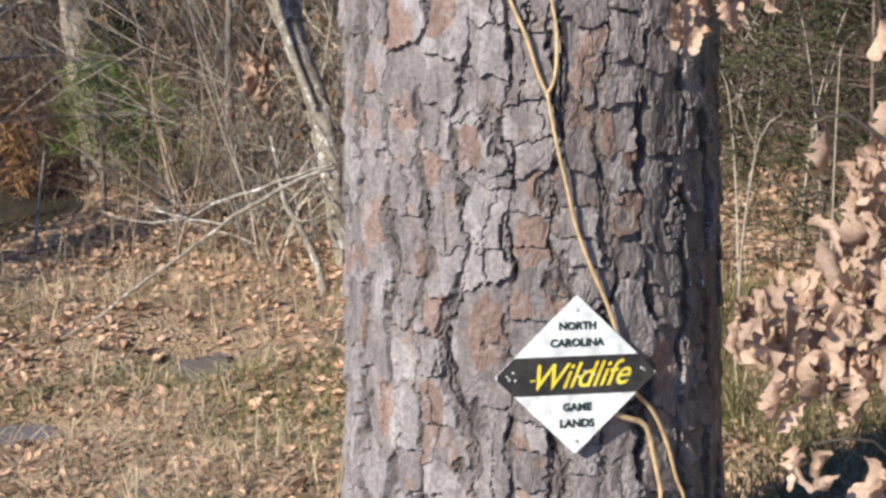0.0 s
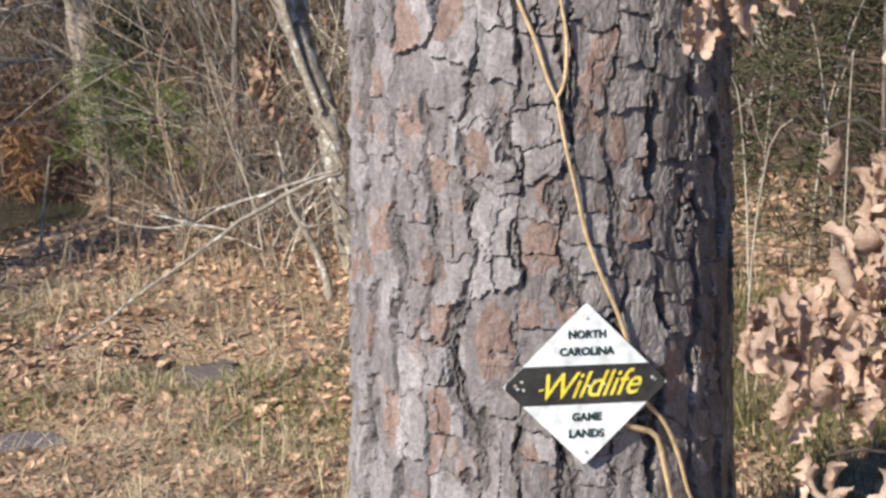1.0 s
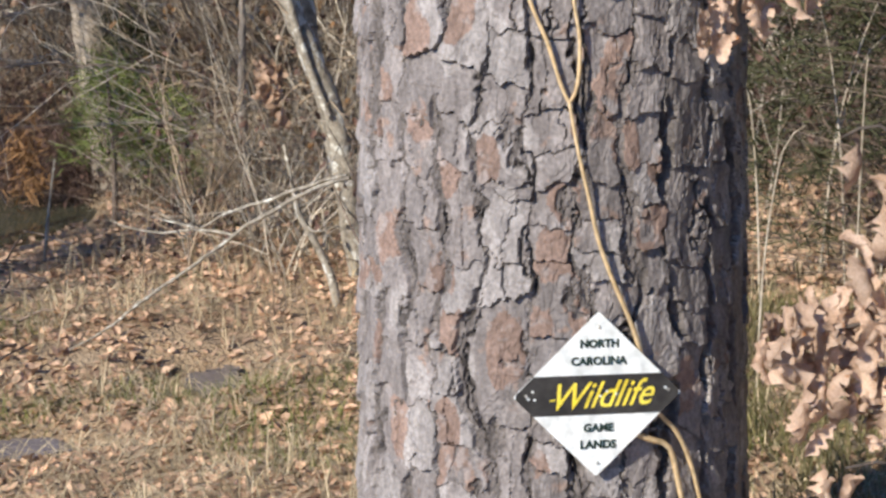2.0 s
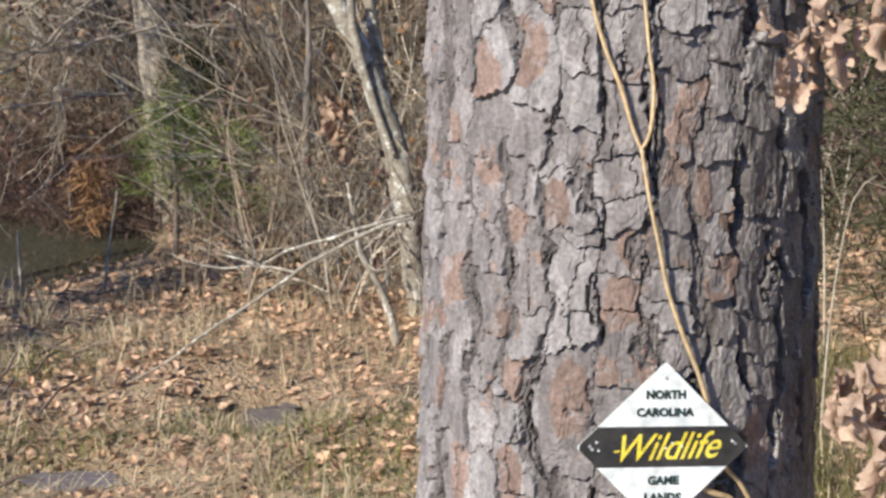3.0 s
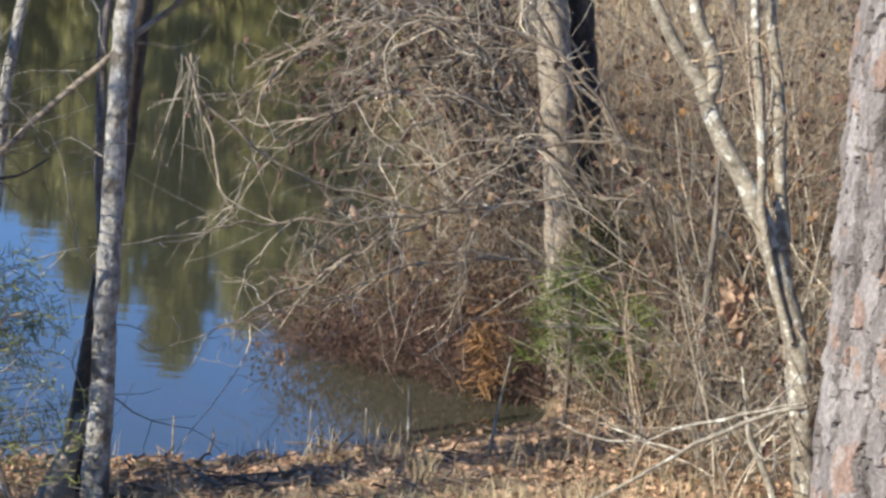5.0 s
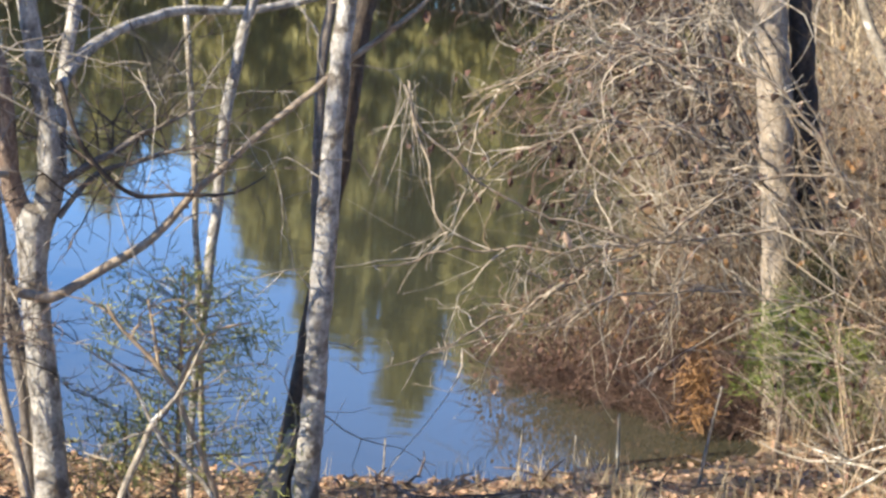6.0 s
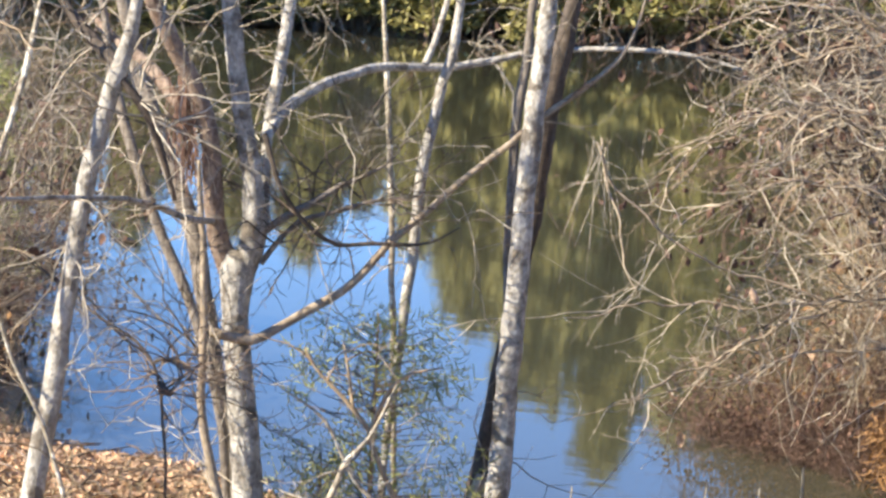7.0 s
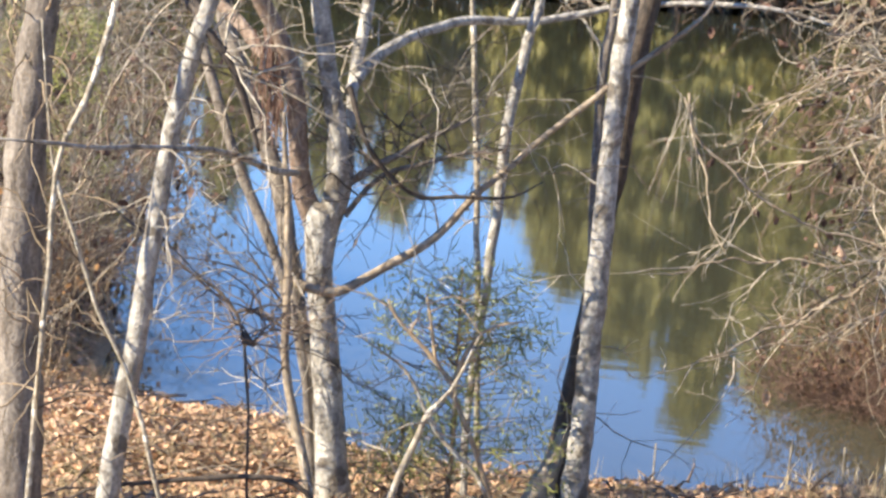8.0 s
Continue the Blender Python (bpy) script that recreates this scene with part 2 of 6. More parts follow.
# ================= mesh helpers =================
class Soup:
    """Gathers tubes, leaves and blades into one mesh."""

    def __init__(self):
        self.v, self.f, self.s = [], [], []

    def tube(self, pts, radii, sides=6, cap=True, rough=0.0, rng=None):
        n0 = len(self.v)
        pts = [Vector(p) for p in pts]
        u = None
        for k, p in enumerate(pts):
            d = (pts[min(k + 1, len(pts) - 1)] - pts[max(k - 1, 0)])
            d = d.normalized() if d.length > 1e-9 else Vector((0, 0, 1))
            if u is None:
                u = d.orthogonal().normalized()
            u = (u - d * u.dot(d))
            u = u.normalized() if u.length > 1e-6 else d.orthogonal().normalized()
            w = d.cross(u)
            for j in range(sides):
                a = 2 * math.pi * j / sides
                r = radii[k]
                if rough:
                    q = p + (u * math.cos(a) + w * math.sin(a)) * r
                    r *= 1 + rough * (noise.noise(q * 14) + 0.6 * noise.noise(q * 37))
                self.v.append(tuple(p + u * (math.cos(a) * r) + w * (math.sin(a) * r)))
        for k in range(len(pts) - 1):
            for j in range(sides):
                a, b = n0 + k * sides + j, n0 + k * sides + (j + 1) % sides
                self.f.append((a, b, b + sides, a + sides))
                self.s.append(True)
        if cap and sides > 2:
            self.f.append(tuple(n0 + (len(pts) - 1) * sides + j for j in range(sides)))
            self.s.append(False)

    def blade(self, base, tip, width, side, bend):
        """A thin bent blade of two faces."""
        n0 = len(self.v)
        base, tip = Vector(base), Vector(tip)
        mid = base.lerp(tip, 0.55) + Vector(bend)
        s = Vector(side) * width * 0.5
        self.v += [tuple(base - s), tuple(base + s), tuple(mid + s * 0.8), tuple(mid - s * 0.8), tuple(tip)]
        self.f += [(n0, n0 + 1, n0 + 2, n0 + 3), (n0 + 3, n0 + 2, n0 + 4)]
        self.s += [False, False]

    def leaf(self, m, size, curl, lobes=0, rng=None):
        """A curled leaf, plain or lobed, lying along x of the pose m."""
        n0 = len(self.v)
        half = [(0.0, 0.02), (0.2, 0.20), (0.42, 0.30), (0.68, 0.26), (0.88, 0.14), (1.0, 0.02)]
        if lobes:
            half = [(0.0, 0.02), (0.12, 0.10), (0.24, 0.19), (0.35, 0.185), (0.48, 0.28), (0.60, 0.245), (0.73, 0.30), (0.86, 0.20), (0.95, 0.12), (1.0, 0.04)]
        j = [rng.uniform(0.85, 1.15) for _ in half] if rng else [1] * len(half)
        for (x, w), q in zip(half, j):
            for sgn in (-1, 0, 1):
                y = sgn * w * q
                z = curl * (abs(y) * 1.1 + 0.9 * (x - 0.5) ** 2) + (0.5 * curl * (x - 0.4) * y) + 0.06 * math.sin(9 * x + 4 * y)
                self.v.append(tuple(m @ Vector(((x - 0.5) * size, y * size, z * size))))
        for k in range(len(half) - 1):
            for c in (0, 1):
                a = n0 + 3 * k + c
                self.f.append((a, a + 1, a + 4, a + 3))
                self.s.append(True)

    def scrap(self, m, size, fold, w=0.3):
        """A small folded leaf of four faces."""
        n0 = len(self.v)
        for x, y, z in ((-0.5, 0, fold * 0.2), (-0.1, -w, fold * 0.3), (-0.1, 0, 0), (-0.1, w, fold * 0.3), (0.25, -w * 0.8, fold * 0.35), (0.25, 0, fold * 0.08), (0.25, w * 0.8, fold * 0.35), (0.5, 0, fold * 0.4)):
            self.v.append(tuple(m @ Vector((x * size, y * size, z * size))))
        for q in ((0, 1, 2), (0, 2, 3), (1, 4, 5, 2), (2, 5, 6, 3), (4, 7, 5), (5, 7, 6)):
            self.f.append(tuple(n0 + k for k in q))
            self.s.append(False)

    def curled(self, size, roll, bend, rng):
        """A lobed dead leaf, rolled across and bent along."""
        n0, nu, nv = len(self.v), 12, 5
        seed = rng.uniform(0, 50)
        for k in range(nu + 1):
            u = k / nu
            w = 0.30 * math.sin(math.pi * min(1, u * 0.93 + 0.05)) ** 0.8 * (1 + 0.42 * math.sin(u * 22 + seed)) + 0.012
            for c in range(nv):
                t = c / (nv - 1) * 2 - 1
                y, a = t * w, t * w / 0.3 * roll
                yy, zz = (0.3 / roll * math.sin(a), 0.3 / roll * (1 - math.cos(a))) if abs(roll) > 0.05 else (y, 0)
                zz += 0.05 * math.sin(7 * u + 3 * t + seed) * abs(t)
                b = (u - 0.5) * bend
                r = 1 / bend
                self.v.append((size * (r - zz) * math.sin(b), size * yy, size * (r - (r - zz) * math.cos(b))))
        for k in range(nu):
            for c in range(nv - 1):
                a = n0 + k * nv + c
                self.f.append((a, a + 1, a + nv + 1, a + nv))
                self.s.append(True)

    def mesh(self, name, mat):
        me = bpy.data.meshes.new(name)
        me.from_pydata(self.v, [], self.f)
        me.polygons.foreach_set("use_smooth", self.s)
        me.materials.append(mat)
        return me


def part(name, soup, mat, parent, label=""):
    """One mesh object under a thing or a part."""
    ob = new(name, soup.mesh(name, mat) if isinstance(soup, Soup) else soup)
    ob.parent = parent
    if label:
        tagged(ob, label)
    return ob


def thing(name, at, label, category, group="", kind=""):
    ob = new(name)
    ob.location = at
    ob.empty_display_size = 0.1
    return tagged(ob, label, category, group, kind)


def smooth_line(ctrl, step=0.05):
    """Control points (x, y, z, r) to a denser smooth line."""
    c = np.array(ctrl, float)
    if len(c) < 3:
        return c
    p = np.vstack([2 * c[0] - c[1], c, 2 * c[-1] - c[-2]])
    out = []
    for k in range(1, len(p) - 2):
        n = max(2, min(12, int(np.linalg.norm(p[k + 1, :3] - p[k, :3]) / step)))
        for q in range(n):
            t = q / n
            out.append(0.5 * (2 * p[k] + (p[k + 1] - p[k - 1]) * t + (2 * p[k - 1] - 5 * p[k] + 4 * p[k + 1] - p[k + 2]) * t * t
                              + (3 * p[k] - p[k - 1] - 3 * p[k + 1] + p[k + 2]) * t ** 3))
    out.append(c[-1])
    out = np.array(out)
    out[:, 3] = np.maximum(out[:, 3], 0.0012)
    return out


def twiggy(soup, rng, start, way, length, r, depth, droop=0.0, wander=0.35, kids=4, sides=4, spread=0.9, seg=6):
    """A crooked shoot with side shoots, down to fine twigs."""
    p, d = Vector(start), Vector(way).normalized()
    pts, rad = [p.copy()], [r]
    step = length / seg
    for k in range(seg):
        d = (d + Vector((rng.gauss(0, wander), rng.gauss(0, wander), rng.gauss(0, wander) - droop)) * 0.5).normalized()
        p = p + d * step
        pts.append(p.copy())
        rad.append(max(0.0010, r * (1 - 0.75 * (k + 1) / seg)))
    soup.tube(pts, rad, sides, cap=False)
    if depth > 0:
        for _ in range(kids):
            k = rng.randint(1, seg - 1)
            ax = Vector((rng.gauss(0, 1), rng.gauss(0, 1), rng.gauss(0, 1)))
            q = ((pts[k] - pts[k - 1]).normalized() + ax.normalized() * spread).normalized()
            twiggy(soup, rng, pts[k], q, length * rng.uniform(0.3, 0.62), max(0.0018, rad[k] * 0.66), depth - 1, droop, wander, kids, 3, spread, max(3, seg - 2))
    return pts


# ================= land and pond =================
SHORE = [(-1.42, 9.05), (-1.6, 8.66), (-1.88, 8.30), (-2.38, 7.86), (-2.98, 7.52), (-3.6, 7.3), (-4.3, 7.75), (-4.7, 7.6), (-5.35, 8.0), (-5.8, 8.8), (-7.1, 10.6), (-8.9, 13.2), (-15.4, 22.4), (-33, 46),
         (-38, 58), (-24, 64), (-10, 66), (2, 60), (-3, 45), (-4.6, 28), (-3.2, 17), (-2.4, 11.6), (-2.5, 10.75), (-2.5, 10.42), (-2.15, 10.12), (-1.88, 9.90), (-1.6, 9.62), (-1.42, 9.3)]



def shore_distance(x, y):
    """Metres outside the pond's edge (inside: minus), for arrays."""
    best = np.full(x.shape, 1e9)
    inside = np.zeros(x.shape, bool)
    for k in range(len(SHORE)):
        (ax, ay), (bx, by) = SHORE[k], SHORE[(k + 1) % len(SHORE)]
        ex, ey = bx - ax, by - ay
        t = np.clip(((x - ax) * ex + (y - ay) * ey) / (ex * ex + ey * ey), 0, 1)
        best = np.minimum(best, np.hypot(x - ax - t * ex, y - ay - t * ey))
        cross = ((ay > y) != (by > y)) & (x < (bx - ax) * (y - ay) / ((by - ay) or 1e-9) + ax)
        inside ^= cross
    return np.where(inside, -best, best)


def land(x, y):
    """Height of the ground, for arrays."""
    x, y = np.asarray(x, float), np.asarray(y, float)
    d = shore_distance(x, y)
    up = 0.04 + 0.75 * (1 - np.exp(-np.maximum(d, 0) * 0.145)) + np.maximum(d - 12, 0) * 0.012
    wob = 0.030 * np.sin(2.1 * x + 0.7 * y) * np.sin(1.7 * y - 0.6 * x + 1) + 0.018 * np.sin(5.3 * x + 1.1) * np.sin(4.7 * y + 0.4) + 0.008 * np.sin(13 * x + 3 * y) * np.sin(11 * y - 2 * x)
    wob *= np.clip(d * 2 + 0.4, 0, 1)
    mound = 0.10 * np.exp(-(((x + 4.0) / 0.75) ** 2 + ((y - 6.7) / 0.55) ** 2))
    dip = mound - 0.11 * np.exp(-(((x + 0.72) / 0.22) ** 2 + ((y - 6.36) / 0.30) ** 2)) - 0.09 * np.exp(-(((x + 1.16) / 0.30) ** 2 + ((y - 5.73) / 0.2) ** 2))
    z = up + wob + dip
    return np.where(d < 0, np.maximum(-0.7, 0.04 + 0.45 * d), np.minimum(z, 4.0))


def land_at(x, y):
    return float(land(np.array([x]), np.array([y]))[0])


def spread_lines(lo, hi, step, far, grow=1.22):
    mid = list(np.arange(lo, hi, step))
    out, s = [], step
    x = hi
    while x < far:
        out.append(x)
        s *= grow
        x += s
    left, s, x = [], step, lo
    while x > -far:
        s *= grow
        x -= s
        left.append(x)
    return np.array(left[::-1] + mid + out)


def build_ground():
    xs, ys = spread_lines(-7.5, 4.5, 0.06, 900), spread_lines(2.5, 15.5, 0.06, 900)
    X, Y = np.meshgrid(xs, ys)
    Z = land(X, Y)
    nx, ny = len(xs), len(ys)
    v = np.stack([X, Y, Z], -1).reshape(-1, 3)
    i = np.arange(nx * ny).reshape(ny, nx)
    f = np.stack([i[:-1, :-1], i[:-1, 1:], i[1:, 1:], i[1:, :-1]], -1).reshape(-1, 4)
    me = bpy.data.meshes.new("ground")
    me.from_pydata(v.tolist(), [], f.tolist())
    me.polygons.foreach_set("use_smooth", [True] * len(f))
    me.materials.append(SOIL)
    return tagged(new("ground", me), "brown leafy ground sloping down to a pond", "ground", kind="structure")


build_ground()


def build_water():
    bm = bmesh.new()
    bmesh.ops.create_grid(bm, x_segments=4, y_segments=4, size=1)
    me = bpy.data.meshes.new("water")
    bm.to_mesh(me)
    bm.free()
    me.transform(Matrix.Diagonal((32, 32, 1, 1)))
    me.materials.append(WATER)
    ob = new("water", me)
    ob.location = (-22, 39, 0)
    return tagged(ob, "still pond water mirroring blue sky and trees", "pond", kind="structure")


build_water()

# ================= the pine with the sign =================
PINE_X, PINE_Y = 0.139, 3.67


def pine_radius(z):
    if z < 3.4:
        return 0.306 - 0.012 * (z - 1.3) + 0.14 * math.exp(-max(z - 0.35, 0) / 0.16)
    return max(0.03, 0.289 * (1 - (z - 3.4) / 12.5))


def on_pine(deg, z, out):
    """A point on the pine: degrees round to the right of its front, height, metres out from the bark's bed."""
    a, r = radians(deg), pine_radius(z) + out
    return Vector((PINE_X + r * math.sin(a), PINE_Y - r * math.cos(a), z))


COLUMNS, PITCH = 26, 360.0 / 26
# where the scaled-off rusty and pale patches lie: degrees round, height
RUST = [(-57, 1.54), (-43, 1.64), (-29, 1.68), (-42, 1.52), (-35, 1.45), (-21, 1.465), (-33, 1.28), (-51, 1.035), (-62, 1.14), (18, 1.48), (6, 1.53), (2, 1.41),
        (-15, 1.18), (-2, 1.33), (-34, 1.04), (-8, 1.0), (-55, 1.33), (-30, 1.2), (-21, 1.04), (-30, 1.69), (-47, 1.815), (-56, 1.9), (-37, 1.93), (30, 1.45), (38, 1.1)]
PALE = [(-15, 1.39), (-17, 1.34), (-22, 1.51), (-19, 1.65), (-12, 1.49), (-32, 1.63), (-51, 1.22), (-44, 1.11), (-29, 1.15), (-20, 1.8), (-5, 1.75), (-40, 1.75)]


def hashed(*k):
    """A number from 0 to 1 for whole numbers, for arrays."""
    h = np.zeros(np.shape(k[0]), np.uint64)
    for q, m in zip(k, (374761393, 668265263, 2147483647, 1274126177)):
        h = h * np.uint64(2654435761) + np.asarray(q).astype(np.int64).astype(np.uint64) * np.uint64(m)
        h ^= h >> np.uint64(15)
    h = (h * np.uint64(2246822519)) & np.uint64(0xFFFFFFFF)
    h ^= h >> np.uint64(13)
    return (h & np.uint64(0xFFFFFF)).astype(float) / 0xFFFFFF


def soft_noise(x, y, z, seed=0):
    """Smooth value noise from 0 to 1, for arrays."""
    xi, yi, zi = np.floor(x), np.floor(y), np.floor(z)
    u, v, w = [(t * t * (3 - 2 * t)) for t in (x - xi, y - yi, z - zi)]
    out = 0
    for a in (0, 1):
        for b in (0, 1):
            for c in (0, 1):
                out = out + hashed(xi + a + 1000, yi + b + 1000, zi + c + 1000, np.full(np.shape(xi), seed)) * (u if a else 1 - u) * (v if b else 1 - v) * (w if c else 1 - w)
    return out


def layered(x, y, z, seed=0):
    return 0.55 * soft_noise(x, y, z, seed) + 0.29 * soft_noise(2.1 * x, 2.1 * y, 2.1 * z, seed + 1) + 0.16 * soft_noise(4.3 * x, 4.3 * y, 4.3 * z, seed + 2)


def bark_cells(deg, z):
    """The jigsaw of the bark: column and row of each spot's plate, and its distances from the joints."""
    a = np.radians(deg)
    px, py = np.cos(a) * 0.32, np.sin(a) * 0.32
    s = (deg + 8.3) / PITCH + 1.15 * (layered(px * 10, py * 10, z * 6, 11) - 0.5) + 0.46 * (layered(px * 36, py * 36, z * 24, 21) - 0.5) + 0.13 * (soft_noise(px * 140, py * 140, z * 110, 31) - 0.5)
    # neighbouring plates bite into each other
    s = s + 0.34 * (soft_noise(np.floor(s) * 3.7, np.zeros_like(z), z * 15, 35) - 0.5)
    col = np.floor(s)
    fu = s - col
    key = np.mod(col, COLUMNS)
    period = 0.049 + 0.042 * hashed(key, key * 0 + 5)
    t = z / period + 7 * hashed(key, key * 0 + 9) + 1.0 * (layered(px * 12, py * 12, z * 8, 41) - 0.5) + 0.42 * (layered(px * 55, py * 55, z * 55, 51) - 0.5) + (hashed(key, np.floor(z * 7)) - 0.5) * 0.7 * fu
    row = np.floor(t)
    pair = np.floor(row / 2)
    joined = hashed(key, pair, key * 0 + 3) < 0.42
    fv = np.where(joined, t - 2 * pair, t - row)
    span = np.where(joined, 2.0, 1.0)
    row = np.where(joined, 2 * pair, row)
    split = hashed(key, row, key * 0 + 8) < 0.36
    cut = 0.35 + 0.3 * hashed(key, row, key * 0 + 18) + 0.3 * (soft_noise(px * 40, py * 40, z * 25, 71) - 0.5)
    return px, py, key, row, fu, fv, span, period, split, cut


def terraced(v, steps, edge):
    """Flattens a smooth field into steps with short risers."""
    q = v * steps
    return (np.floor(q) + np.clip(((q - np.floor(q)) - 1) * edge + 1, 0, 1)) / steps


def bark_field(deg, z):
    """For each spot of the bark: its plate's column and row, how far out it stands, whether it is plate, and its kind of surface."""
    px, py, key, row, fu, fv, span, period, split, cut = bark_cells(deg, z)
    wide = PITCH * math.pi / 180 * 0.31
    near_cut = np.where(split, np.abs(fu - cut), 1.0) * wide
    du, dv = np.minimum(fu, 1 - fu) * wide, np.minimum(fv, span - fv) * period
    right = np.clip((deg - 22) / 25, 0, 1)
    loose = np.clip(layered(px * 19, py * 19, z * 12, 61) - 0.36, 0, 1)
    crack = 0.0010 + 0.038 * loose * (1 + 0.5 * np.clip((-deg - 25) / 30, 0, 1)) * (1 + 0.15 * right)
    tear = 0.0016 * layered(px * 90, py * 90, z * 60, 66)
    d = np.minimum(np.minimum(du - crack - tear, (dv - 0.0006 - 0.5 * tear) * 1.3), near_cut - 0.0008)
    own = hashed(key, row, key * 0 + 2)
    tilt = hashed(key, row, key * 0 + 4) - 0.5
    flake = layered(px * 30 + own * 40, py * 30, z * 15 + own * 17, 81)
    terrace = terraced(flake, 9.0, 5.0)
    scale_a = terraced(layered(px * 62 + own * 9, py * 62, z * 40, 85), 6.0, 4.0)
    fine = layered(px * 210, py * 210, z * 70, 91) - 0.5
    rise = 0.0015 + 0.0045 * own
    # the foot of each plate stands out over the next one down
    lap = 0.0065 * (0.5 - fv / span)
    plate = rise * np.clip(d / 0.0014, 0, 1) + 0.013 * (terrace - 0.5) + 0.0028 * (scale_a - 0.5) + 0.0009 * fine + (fu - 0.5) * 0.010 * tilt + lap
    scal = terraced(layered(px * 66, py * 66, z * 34, 101), 6.0, 3.0)
    chip = terraced(layered(px * 150, py * 150, z * 70, 105), 5.0, 3.0)
    gape = (0.0005 + 0.0100 * np.clip(layered(px * 21, py * 21, z * 14, 121) - 0.45 + 0.16 * right, 0, 1)) * (1 + 1.3 * right)
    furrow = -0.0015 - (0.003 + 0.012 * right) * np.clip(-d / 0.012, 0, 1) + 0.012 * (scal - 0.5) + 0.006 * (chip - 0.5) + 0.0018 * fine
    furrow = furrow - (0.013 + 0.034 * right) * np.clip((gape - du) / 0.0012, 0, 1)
    out = np.where(d > 0, plate, furrow)
    # surface kinds: 0 grey, 1 pale, 2 rust, 3 furrow
    blot = layered(px * 38, py * 38, z * 22, 111)
    sub = row + 0.5 * (split & (fu > cut))
    rust, pale = np.zeros_like(z), np.zeros_like(z)
    seat = bark_cells(np.array([q[0] for q in RUST], float), np.array([q[1] for q in RUST], float))
    for n, (da, dz) in enumerate(RUST):
        wide_a, tall = 5.2 + 2.4 * ((n * 0.618) % 1), 0.040 + 0.030 * ((n * 0.382 + 0.3) % 1)
        same = (key == seat[2][n]) & (row == seat[3][n])
        rust = np.maximum(rust, np.where(same, 1.0, 0.55) * np.exp(-(((deg - da) / wide_a) ** 2 + ((z - dz) / tall) ** 2)))
    for da, dz in PALE:
        pale = np.maximum(pale, np.exp(-(((deg - da) / 6.5) ** 2 + ((z - dz) / 0.045) ** 2)))
    kind = np.where(own + 0.5 * (blot - 0.5) > 0.70, 1, 0)
    kind = np.where(pale + 0.8 * (terrace - 0.5) > 0.45, 1, kind)
    stray = (hashed(key, row, key * 0 + 6) < 0.11) & (blot + 0.5 * (terrace - 0.5) > 0.47)
    kind = np.where((rust + 0.7 * (terrace - 0.5) + 0.3 * (blot - 0.5) > 0.46) | stray, 2, kind)
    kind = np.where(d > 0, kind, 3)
    return key, sub, out, d > 0.0003, kind


